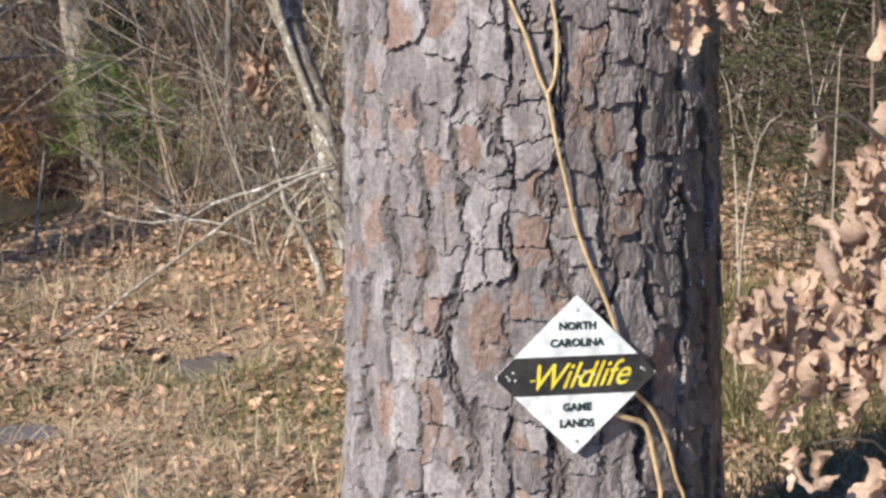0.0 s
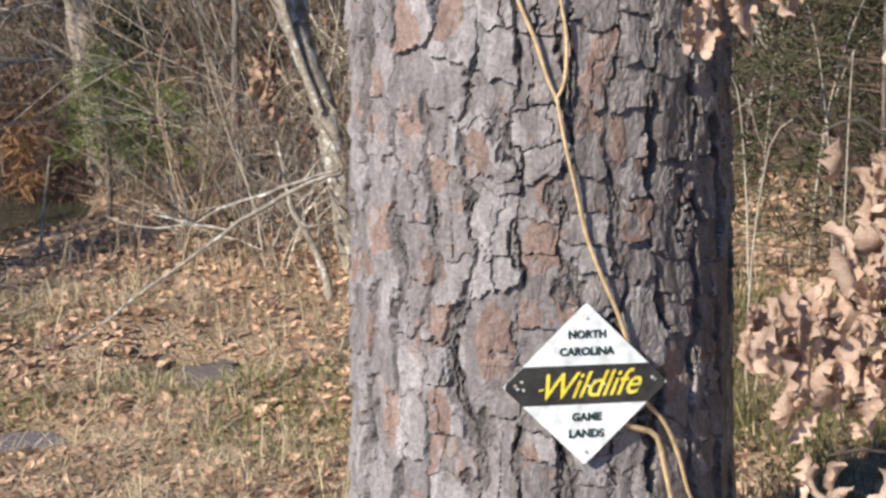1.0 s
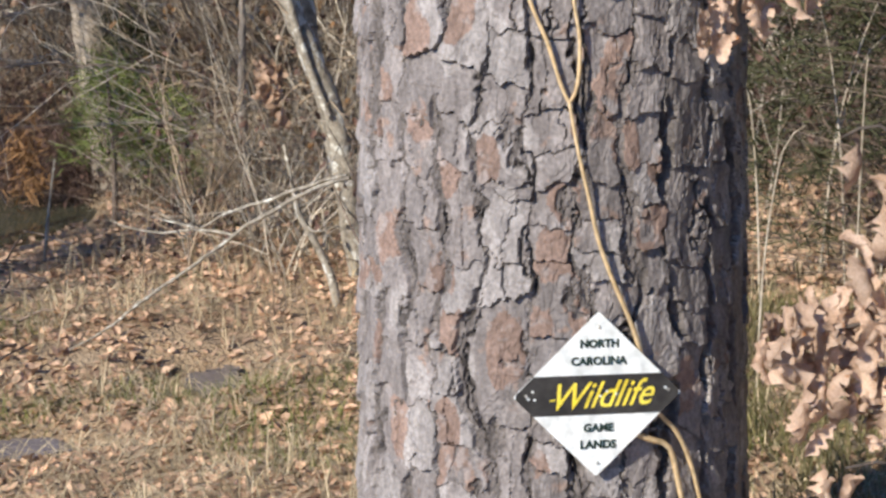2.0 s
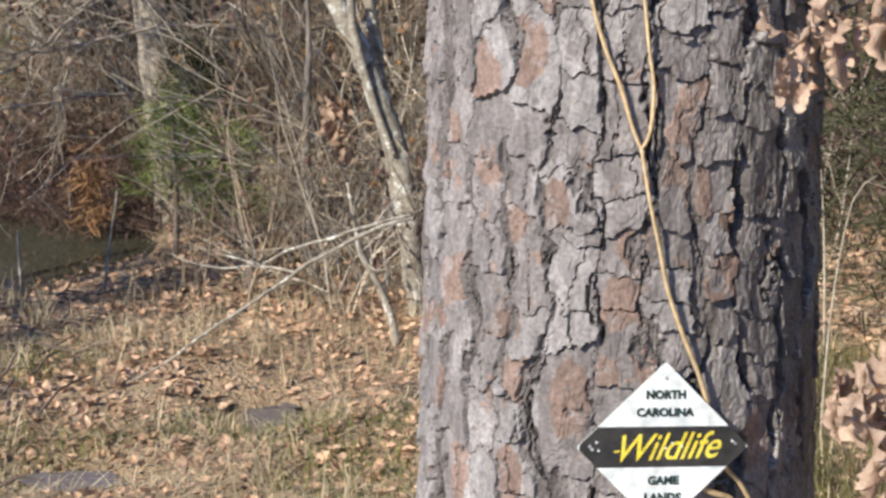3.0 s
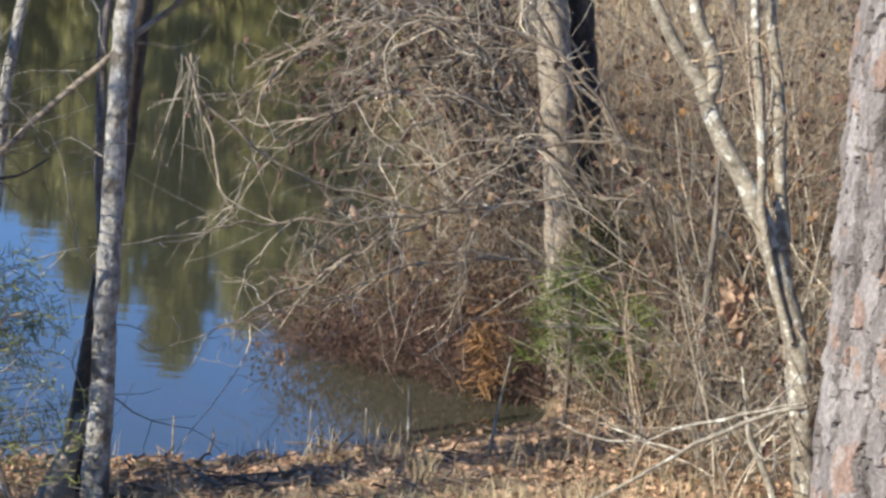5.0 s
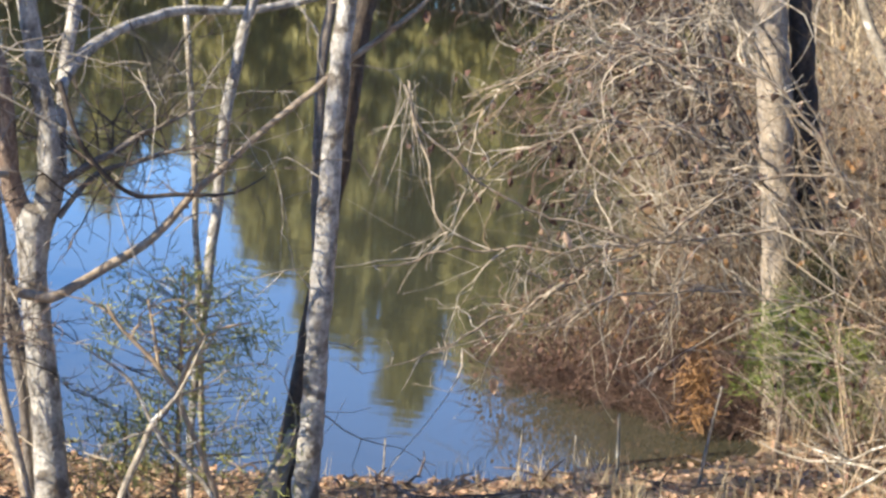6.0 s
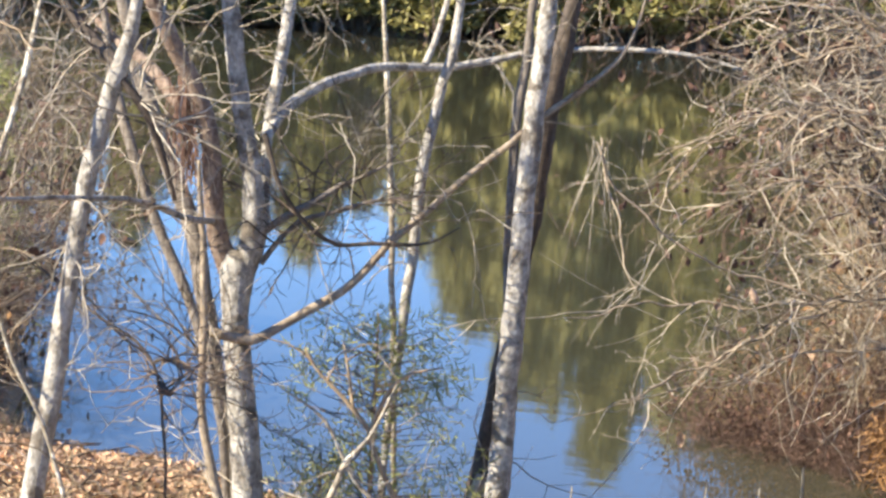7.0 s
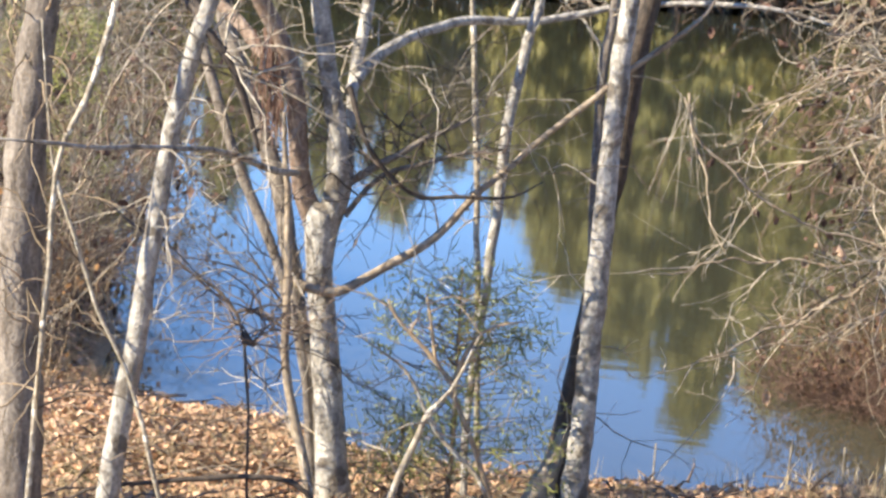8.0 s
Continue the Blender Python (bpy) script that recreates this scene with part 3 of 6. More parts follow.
def build_pine():
    rng = random.Random(11)
    tree = thing("pine_tree", (0, 0, 0), "large old pine with grey and rust-brown plated bark", "tree")
    degs = np.r_[np.arange(-180, -110, 2.0), np.arange(-110, 114, 0.42), np.arange(114, 180, 2.0)]
    zs = np.r_[np.arange(0.1, 0.78, 0.02), np.arange(0.78, 2.16, 0.0026), np.arange(2.16, 3.4, 0.02), np.linspace(3.4, 15, 80)]
    D, Z = np.meshgrid(degs, zs)
    key, row, out, plate, kind = bark_field(D, Z)
    R = np.array([pine_radius(z) for z in zs])[:, None] + out * np.clip(R_FADE(Z), 0.2, 1)
    a = np.radians(D)
    V = np.stack([PINE_X + R * np.sin(a), PINE_Y - R * np.cos(a), Z], -1).reshape(-1, 3)
    nz, nd = Z.shape
    idx = np.arange(nz * nd).reshape(nz, nd)
    nxt = np.roll(idx, -1, 1)
    F = np.stack([idx[:-1], nxt[:-1], nxt[1:], idx[1:]], -1).reshape(-1, 4)
    kind, plate, key, row = [q[:-1].reshape(-1) for q in (kind, plate, key, row)]
    dd, zz = D[:-1].reshape(-1), Z[:-1].reshape(-1)
    near = plate & (np.abs(dd) < 90) & (zz > 0.80) & (zz < 2.14)
    code = np.where(near, key * 1000 + np.round(row * 2), -1)
    ids, count = np.unique(code, return_counts=True)
    small = set(ids[count < 60].tolist())
    code = np.where(np.isin(code, list(small)), -1, code)

    def piece(name, faces, kinds, parent):
        used, inv = np.unique(faces, return_inverse=True)
        me = bpy.data.meshes.new(name)
        me.from_pydata(V[used].tolist(), [], inv.reshape(-1, 4).tolist())
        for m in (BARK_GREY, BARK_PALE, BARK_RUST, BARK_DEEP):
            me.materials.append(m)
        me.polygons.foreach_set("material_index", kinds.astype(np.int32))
        return part(name, me, None, parent)

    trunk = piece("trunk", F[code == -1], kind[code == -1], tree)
    order = np.argsort(code, kind="stable")
    sc = code[order]
    starts = np.flatnonzero(np.r_[True, sc[1:] != sc[:-1]])
    for b, e in zip(starts, np.r_[starts[1:], len(sc)]):
        if sc[b] >= 0:
            faces, kinds = order[b:e], kind[order[b:e]]
            piece("bark_plate", F[faces], kinds, trunk)
    # limbs and needles high overhead
    wood, green = Soup(), Soup()
    for k in range(26):
        z = rng.uniform(8.0, 14.2)
        a = rng.uniform(0, 6.28)
        base = Vector((PINE_X, PINE_Y, z))
        tip = base + Vector((math.cos(a), math.sin(a), 0.25)) * (1.2 + (14.6 - z) * 0.42)
        wood.tube([base, base.lerp(tip, 0.5) + Vector((0, 0, 0.1)), tip], [0.05, 0.035, 0.01], 5)
        for _ in range(26):
            c = base.lerp(tip, rng.uniform(0.35, 1.05)) + Vector((rng.gauss(0, 0.25), rng.gauss(0, 0.25), rng.gauss(0, 0.18)))
            for _ in range(9):
                d = Vector((rng.gauss(0, 1), rng.gauss(0, 1), rng.gauss(0.3, 1))).normalized()
                green.blade(c, c + d * 0.2, 0.012, d.orthogonal().normalized(), (0, 0, -0.02))
    tagged(part("limbs", wood, BARK_PIN, tree), kind="stuff")
    part("crown", green, NEEDLE, tree, "long green needles high overhead")
    return tree


def R_FADE(z):
    """The bark grows thinner up the trunk."""
    return 1.0 - (z - 3.0) / 6.0


build_pine()


def build_vine():
    """A bare climber up the bark, forked above, cut off behind the sign."""
    vine = thing("climbing_vine", (0, 0, 0), "bare tan woody vine climbing the pine bark", "vine")
    runs = [("stem", [(24, 1.136), (21.6, 1.179), (18.7, 1.227), (14.2, 1.287), (10.1, 1.351), (7.6, 1.413), (4.8, 1.483), (2.3, 1.559)], 0.0031),
            ("left_strand", [(2.3, 1.559), (0.1, 1.586), (-3.3, 1.646), (-7.7, 1.704), (-11.1, 1.767), (-13.4, 1.844), (-16, 1.89), (-19.5, 1.949), (-22.3, 2.008), (-26, 2.12), (-28, 2.4)], 0.0026),
            ("right_strand", [(2.3, 1.559), (3.9, 1.573), (4.9, 1.603), (5.0, 1.653), (3.6, 1.703), (2.4, 1.763), (-0.2, 1.855), (-2, 1.95), (-3, 2.1), (-1, 2.4)], 0.0026),
            ("lower_stem", [(22, 1.12), (26.9, 1.079), (33.2, 1.039), (38.1, 0.981), (41.4, 0.919), (45, 0.866), (47, 0.7), (50, 0.45)], 0.0031),
            ("broken_end", [(18, 1.068), (21.5, 1.047), (26, 1.035), (30.5, 1.019), (33.3, 0.96), (35.3, 0.905), (35.0, 0.893)], 0.0040)]
    for name, ctrl, r in runs:
        s = Soup()
        line = smooth_line([(*on_pine(a, z, 0.012 + r), r * (1 + 0.15 * math.sin(7 * k))) for k, (a, z) in enumerate(ctrl)], 0.012)
        s.tube(line[:, :3].tolist(), line[:, 3].tolist(), 8, rough=0.15)
        part(name, s, VINE, vine)


build_vine()


def lettering(words, width, at, parent, mat, name, shear=0.0, bold=0.02, height=None, turn=0.0):
    """Flat raised words, width metres across, centred at (x, y) of the sign's face."""
    cu = bpy.data.curves.new(name, "FONT")
    cu.body, cu.size, cu.extrude, cu.shear, cu.offset = words, 1.0, 0.004, shear, bold
    cu.resolution_u = 4
    ob = bpy.data.objects.new(name, cu)
    scene.collection.objects.link(ob)
    me = bpy.data.meshes.new_from_object(ob.evaluated_get(bpy.context.evaluated_depsgraph_get()))
    bpy.data.objects.remove(ob)
    co = np.array([v.co for v in me.vertices])
    lo, hi = co.min(0), co.max(0)
    sx = width / (hi[0] - lo[0])
    sy = sx if height is None else height / (hi[1] - lo[1])
    me.transform(Matrix.Translation((at[0], at[1], 0.0022)) @ Matrix.Rotation(radians(turn), 4, "Z") @ Matrix.Diagonal((sx, sy, 0.06, 1)) @ Matrix.Translation((-(lo[0] + hi[0]) / 2, -(lo[1] + hi[1]) / 2, 0)))
    # each letter is a piece of its own
    owner = list(range(len(me.vertices)))

    def root(k):
        while owner[k] != k:
            owner[k] = owner[owner[k]]
            k = owner[k]
        return k
    for e in me.edges:
        owner[root(e.vertices[0])] = root(e.vertices[1])
    pieces = {}
    for p in me.polygons:
        pieces.setdefault(root(p.vertices[0]), []).append(list(p.vertices))
    for faces in pieces.values():
        used = sorted({k for f in faces for k in f})
        at_new = {k: n for n, k in enumerate(used)}
        lm = bpy.data.meshes.new(name)
        lm.from_pydata([tuple(me.vertices[k].co) for k in used], [], [[at_new[k] for k in f] for f in faces])
        lm.materials.append(mat)
        new(name, lm).parent = parent
    bpy.data.meshes.remove(me)


def slab(outline, z0, z1, mat, name, bevel=0.0):
    bm = bmesh.new()
    face = bm.faces.new([bm.verts.new((x, y, z0)) for x, y in outline])
    up = bmesh.ops.extrude_face_region(bm, geom=[face])
    bmesh.ops.translate(bm, verts=[g for g in up["geom"] if isinstance(g, bmesh.types.BMVert)], vec=(0, 0, z1 - z0))
    if bevel:
        bmesh.ops.bevel(bm, geom=[e for e in bm.edges if abs(e.verts[0].co.z - e.verts[1].co.z) > 1e-6], offset=bevel, segments=2, affect="EDGES", profile=0.5)
    bmesh.ops.recalc_face_normals(bm, faces=bm.faces)
    me = bpy.data.meshes.new(name)
    bm.to_mesh(me)
    bm.free()
    me.materials.append(mat)
    return me


def build_sign():
    H = 0.1276
    sign = thing("boundary_sign", (0.193, 3.347, 1.1186), "white diamond metal sign with black band nailed to the pine", "sign")
    sign.matrix_world = Matrix.Translation((0.1930, 3.347, 1.1186)) @ Matrix.Rotation(radians(9), 4, "Z") @ Matrix.Rotation(radians(90 - 2), 4, "X") @ Matrix.Rotation(radians(-1.3), 4, "Z")
    part("panel", slab([(0, -H), (H, 0), (0, H), (-H, 0)], -0.0008, 0.0008, SIGN_WHITE, "panel", 0.004), None, sign, "white enamelled diamond panel")
    b = 0.0305
    part("band", slab([(-H + b, -b), (H - b, -b), (H - 0.004, -0.004), (H - 0.004, 0.004), (H - b, b), (-H + b, b), (-H + 0.004, 0.004), (-H + 0.004, -0.004)], 0.0009, 0.0016, SIGN_BLACK, "band"), None, sign, "black middle band")
    lettering("NORTH", 0.058, (0.0015, 0.079), sign, SIGN_INK, "letter", bold=0.042)
    lettering("CAROLINA", 0.085, (0.0015, 0.0525), sign, SIGN_INK, "letter", bold=0.042)
    lettering("GAME", 0.046, (0.0025, -0.0505), sign, SIGN_INK, "letter", bold=0.042)
    lettering("LANDS", 0.055, (0.0025, -0.0765), sign, SIGN_INK, "letter", bold=0.042)
    lettering("Wildlife", 0.150, (0.012, 0.001), sign, SIGN_YELLOW, "script_letter", shear=0.5, bold=0.006, height=0.041, turn=2)
    part("dash", slab([(-0.072, -0.008), (-0.064, -0.007), (-0.064, -0.0045), (-0.072, -0.0055)], 0.0016, 0.0024, SIGN_YELLOW, "dash"), None, sign)
    for x, y in ((-0.108, 0.002), (0.108, 0.004), (0, 0.104), (0.002, -0.106)):
        s = Soup()
        s.tube([(x, y, -0.03), (x, y, 0.0015), (x, y, 0.0035)], [0.0012, 0.0026, 0.0018], 8)
        part("nail", s, STEEL, sign)
    rng = random.Random(5)
    for k in range(7):
        x, y = (rng.choice((-1, 1)) * rng.uniform(0.095, 0.106), rng.uniform(-0.009, 0.012)) if k < 4 else (rng.uniform(0, 0.03), rng.uniform(-0.01, 0.02))
        out = [(x + rng.uniform(0.6, 1.3) * 0.0022 * math.cos(a), y + rng.uniform(0.6, 1.3) * 0.0022 * math.sin(a)) for a in (0, 1.05, 2.1, 3.14, 4.2, 5.24)]
        part("paint_chip", slab(out, 0.0016, 0.0026, SIGN_WHITE, "paint_chip"), None, sign)


build_sign()


# ================= the young oak with dead leaves =================
def build_oak():
    rng = random.Random(21)
    oak = thing("oak_sapling", (0, 0, 0), "young oak still holding dead curled brown leaves", "sapling")
    s = Soup()
    for ctrl in ([(0.78, 3.35, 0.25, 0.012), (0.74, 3.33, 0.8, 0.010), (0.70, 3.32, 1.2, 0.008), (0.66, 3.33, 1.6, 0.006), (0.58, 3.30, 1.85, 0.005)],
                 [(0.70, 3.32, 1.2, 0.005), (0.63, 3.31, 1.24, 0.004), (0.54, 3.30, 1.23, 0.003)], [(0.68, 3.33, 1.46, 0.004), (0.60, 3.35, 1.52, 0.003), (0.545, 3.36, 1.50, 0.002)],
                 [(0.60, 3.30, 1.80, 0.004), (0.48, 3.28, 1.80, 0.004), (0.36, 3.24, 1.74, 0.003), (0.34, 3.23, 1.70, 0.002)], [(0.73, 3.33, 0.9, 0.004), (0.64, 3.27, 1.03, 0.003), (0.55, 3.26, 1.03, 0.002)]):
        line = smooth_line(ctrl, 0.04)
        s.tube(line[:, :3].tolist(), line[:, 3].tolist(), 6, rough=0.1)
    part("stem", s, BARK_DARK, oak)
    shapes = []
    for k in range(10):
        ls = Soup()
        ls.curled(1.0, rng.choice((-1, 1)) * rng.uniform(1.0, 3.0), rng.choice((-1, 1)) * rng.uniform(0.8, 3.0), rng)
        shapes.append(ls.mesh("leaf", OAK_LEAF_ONE))
    # clusters: centre, half widths, how many
    for cx, cy, cz, rx, rz, n, size in ((0.365, 3.235, 1.705, 0.05, 0.05, 22, 0.075), (0.44, 3.27, 1.76, 0.06, 0.05, 22, 0.08), (0.545, 3.355, 1.475, 0.035, 0.03, 2, 0.10),
                                        (0.645, 3.34, 1.40, 0.045, 0.11, 34, 0.10), (0.62, 3.33, 1.29, 0.05, 0.05, 20, 0.10), (0.515, 3.305, 1.20, 0.08, 0.05, 56, 0.085),
                                        (0.63, 3.29, 1.18, 0.05, 0.06, 34, 0.095), (0.56, 3.30, 1.11, 0.06, 0.05, 30, 0.085), (0.55, 3.255, 0.975, 0.035, 0.03, 5, 0.10),
                                        (0.63, 3.245, 0.97, 0.04, 0.035, 7, 0.11), (0.70, 3.3, 1.65, 0.08, 0.10, 14, 0.10)):
        for _ in range(int(n * 0.8)):
            p = Vector((cx + rng.uniform(-rx, rx), cy + rng.uniform(-0.06, 0.06), cz + rng.uniform(-rz, rz)))
            ob = new("leaf", rng.choice(shapes))
            ob.parent = oak
            sc = size * rng.uniform(0.6, 1.1)
            ob.matrix_local = Matrix.Translation(p) @ Euler((rng.uniform(-1.4, 1.4), rng.uniform(0.5, 2.0), rng.uniform(0, 6.28))).to_matrix().to_4x4() @ Matrix.Scale(sc, 4)


OAK_LEAF_ONE = material("held_oak_leaf", (0.44, 0.285, 0.20), (0.72, 0.54, 0.415), 0.6, (3, 3, 3), fine=14, bump=0.3, depth=0.03, vary=0.22, through=0.15, patch=(0.42, 0.18, 0.07),
                        patch_scale=2.0, patch_size=0.64)
build_oak()


# ================= saplings by the pond =================
def wood_part(parent, name, ctrl, mat, sides=10, rough=0.10, label="", crook=0.007):
    line = smooth_line(ctrl, 0.035)
    if crook:
        for k in range(1, len(line)):
            p, w = Vector(line[k][:3]), min(1.0, 4.0 * k / len(line))
            line[k][0] += crook * w * (noise.noise(p * 5.0) + 0.5 * noise.noise(p * 13.0))
            line[k][2] += crook * w * (noise.noise(p * 5.0 + Vector((9, 0, 0))) + 0.5 * noise.noise(p * 13.0 + Vector((9, 0, 0))))
    s = Soup()
    s.tube(line[:, :3].tolist(), line[:, 3].tolist(), sides, rough=rough)
    return part(name, s, mat, parent, label)


def fine_twigs(parent, ctrls, seed, mat, each=5, length=0.5, droop=0.02, depth=1, r=0.004, name="twiggery", lo=0.3, wander=0.5, spread=0.85, along=0.0, seg=8, kids=3, hi=1.0):
    """Side twigs along the given limbs, joined."""
    rng, s = random.Random(seed), Soup()
    for ctrl in ctrls:
        line = smooth_line(ctrl, 0.05)
        for _ in range(each):
            k = rng.randint(int(lo * (len(line) - 1)), int(hi * (len(line) - 1)))
            p = line[k]
            d = Vector((rng.gauss(0, 1), rng.gauss(0, 0.8), rng.gauss(0.35, 0.7)))
            if along:
                d = d * 0.75 + Vector(line[min(k + 1, len(line) - 1)][:3] - line[max(k - 2, 0)][:3]).normalized() * along
            twiggy(s, rng, p[:3], d, length * rng.uniform(0.35, 1.2), min(r, p[3] * 0.7 + 0.001), depth, droop, wander, kids, 4, spread, seg)
    return tagged(part(name, s, mat, parent), kind="stuff")


A_MAIN = [(-3.13, 6.33, -0.05, 0.0843), (-3.158, 6.325, 0.125, 0.0671), (-3.162, 6.31, 0.243, 0.0564), (-3.173, 6.3, 0.367, 0.0504), (-3.2, 6.28, 0.629, 0.0469), (-3.224, 6.27, 0.801, 0.043), (-3.233, 6.265, 0.938, 0.0439), (-3.235, 6.262, 1.025, 0.0516), (-3.236, 6.262, 1.093, 0.0568), (-3.234, 6.265, 1.136, 0.0387)]
A_LEFT = [(-3.245, 6.262, 1.0, 0.0396), (-3.256, 6.262, 1.057, 0.0405), (-3.292, 6.24, 1.157, 0.0352), (-3.301, 6.21, 1.26, 0.0326), (-3.311, 6.19, 1.396, 0.0326), (-3.308, 6.16, 1.498, 0.0324), (-3.329, 6.14, 1.58, 0.0308), (-3.363, 6.1, 1.686, 0.0291), (-3.399, 6.05, 1.791, 0.029), (-3.434, 6.0, 1.902, 0.026), (-3.522, 5.95, 2.122, 0.0201), (-3.607, 5.9, 2.467, 0.0114), (-3.7, 5.88, 3.1, 0.0053)]
A_RIGHT = [(-3.228, 6.268, 1.0, 0.0396), (-3.219, 6.268, 1.06, 0.0422), (-3.199, 6.27, 1.148, 0.0417), (-3.191, 6.27, 1.251, 0.0386), (-3.2, 6.26, 1.37, 0.0334), (-3.227, 6.25, 1.503, 0.0296), (-3.253, 6.24, 1.635, 0.0296), (-3.273, 6.23, 1.784, 0.0309), (-3.293, 6.22, 1.949, 0.0279), (-3.328, 6.22, 2.244, 0.0205), (-3.349, 6.23, 2.604, 0.0102), (-3.33, 6.24, 3.3, 0.0053)]
A_THIRD = [(-3.19, 6.3, 1.1, 0.0159), (-3.184, 6.33, 1.231, 0.0159), (-3.209, 6.36, 1.381, 0.016), (-3.222, 6.39, 1.499, 0.0182), (-3.225, 6.42, 1.635, 0.0204), (-3.219, 6.45, 1.789, 0.0204), (-3.221, 6.5, 1.961, 0.019), (-3.221, 6.55, 2.27, 0.0146), (-3.252, 6.6, 2.613, 0.0073)]
A_DARK = [(-3.22, 6.36, 0.15, 0.0295), (-3.288, 6.36, 0.498, 0.0285), (-3.364, 6.4, 0.695, 0.0287), (-3.437, 6.44, 0.895, 0.0303), (-3.515, 6.48, 1.096, 0.032), (-3.586, 6.5, 1.248, 0.0335), (-3.676, 6.52, 1.399, 0.0322), (-3.748, 6.53, 1.536, 0.0308), (-3.794, 6.54, 1.639, 0.0294), (-3.839, 6.54, 1.779, 0.0265), (-3.915, 6.52, 2.024, 0.0206), (-3.986, 6.5, 2.355, 0.0117)]
A_THIN = [(-3.23, 6.3, 0.2, 0.0144), (-3.291, 6.3, 0.613, 0.0152), (-3.358, 6.31, 0.778, 0.0166), (-3.421, 6.32, 0.909, 0.0174), (-3.481, 6.32, 1.025, 0.0181), (-3.557, 6.31, 1.174, 0.0188), (-3.626, 6.3, 1.325, 0.0181), (-3.685, 6.3, 1.459, 0.0181), (-3.727, 6.3, 1.577, 0.0167), (-3.758, 6.3, 1.679, 0.0153), (-3.808, 6.3, 1.883, 0.0111), (-3.868, 6.3, 2.19, 0.0062)]
A_ELBOW = [(-3.295, 6.15, 1.5, 0.0266), (-3.352, 6.17, 1.544, 0.0242), (-3.447, 6.2, 1.589, 0.023), (-3.544, 6.24, 1.654, 0.0218), (-3.632, 6.28, 1.706, 0.0193), (-3.741, 6.32, 1.75, 0.0153), (-3.884, 6.36, 1.827, 0.0098)]
A_LOW = [(-3.13, 6.14, 0.0, 0.0195), (-3.149, 6.14, 0.156, 0.0173), (-3.157, 6.13, 0.27, 0.0173), (-3.188, 6.13, 0.377, 0.0158), (-3.226, 6.12, 0.51, 0.015), (-3.249, 6.11, 0.629, 0.0143), (-3.254, 6.1, 0.749, 0.0135), (-3.244, 6.09, 0.887, 0.0156), (-3.258, 6.09, 1.021, 0.0127), (-3.263, 6.085, 1.155, 0.0113), (-3.278, 6.08, 1.288, 0.0092), (-3.291, 6.08, 1.419, 0.0063)]
A_ARM = [(-3.274, 6.132, 0.892, 0.0134), (-3.22, 6.16, 0.879, 0.0162), (-3.135, 6.2, 0.867, 0.0162), (-3.096, 6.3, 0.9, 0.015), (-3.028, 6.4, 0.962, 0.015), (-2.961, 6.45, 1.016, 0.0137), (-2.906, 6.52, 1.093, 0.013), (-2.866, 6.56, 1.155, 0.0124), (-2.816, 6.63, 1.234, 0.0118), (-2.691, 6.75, 1.379, 0.0111), (-2.521, 6.85, 1.563, 0.0104), (-2.367, 6.95, 1.708, 0.0098), (-2.282, 7.02, 1.81, 0.0077), (-2.242, 7.06, 1.934, 0.0049), (-2.204, 7.1, 2.18, 0.0028)]
A_BOUGH = [(-3.197, 6.32, 1.486, 0.0193), (-3.212, 6.42, 1.542, 0.0196), (-3.195, 6.5, 1.602, 0.019), (-3.172, 6.62, 1.645, 0.0176), (-3.147, 6.8, 1.686, 0.0167), (-3.096, 6.95, 1.714, 0.016), (-3.011, 7.1, 1.716, 0.015), (-2.878, 7.25, 1.741, 0.0133), (-2.742, 7.35, 1.783, 0.0119), (-2.564, 7.45, 1.813, 0.0104), (-2.325, 7.55, 1.82, 0.009), (-2.181, 7.65, 1.807, 0.0079), (-2.068, 7.7, 1.778, 0.005)]
A_BUP = [(-2.974, 7.018, 1.735, 0.0128), (-2.954, 7.066, 1.851, 0.0111), (-2.93, 7.114, 2.062, 0.0094), (-2.942, 7.147, 2.29, 0.006), (-2.955, 7.17, 2.722, 0.0034)]
A_CROOK = [(-3.16, 6.25, 1.509, 0.0092), (-3.098, 6.22, 1.399, 0.0085), (-3.054, 6.25, 1.301, 0.008), (-2.995, 6.3, 1.22, 0.0074), (-2.937, 6.36, 1.179, 0.0071), (-2.845, 6.42, 1.185, 0.0066), (-2.77, 6.46, 1.186, 0.0056), (-2.687, 6.5, 1.197, 0.0041), (-2.61, 6.56, 1.25, 0.0021)]
A_SIDE = [(-3.301, 6.21, 1.223, 0.011), (-3.219, 5.95, 1.257, 0.0106), (-3.148, 5.7, 1.3, 0.0094), (-3.107, 5.45, 1.355, 0.0087), (-3.073, 5.2, 1.385, 0.008), (-3.079, 4.95, 1.4, 0.007), (-3.09, 4.75, 1.411, 0.0064), (-3.113, 4.6, 1.431, 0.0046), (-3.184, 4.5, 1.438, 0.0026)]
A_RLOW = [(-3.173, 6.28, 1.193, 0.0139), (-3.113, 6.34, 1.247, 0.0128), (-3.052, 6.4, 1.292, 0.0115), (-2.991, 6.46, 1.347, 0.0096), (-2.928, 6.52, 1.393, 0.0071), (-2.887, 6.56, 1.421, 0.0045), (-2.85, 6.6, 1.48, 0.0023)]
A_RLOW2 = [(-3.163, 6.28, 1.1, 0.0102), (-3.124, 6.3, 1.163, 0.0095), (-3.095, 6.4, 1.227, 0.009), (-3.012, 6.44, 1.26, 0.0077), (-2.912, 6.5, 1.304, 0.0064), (-2.861, 6.55, 1.317, 0.0038), (-2.78, 6.6, 1.33, 0.0023)]


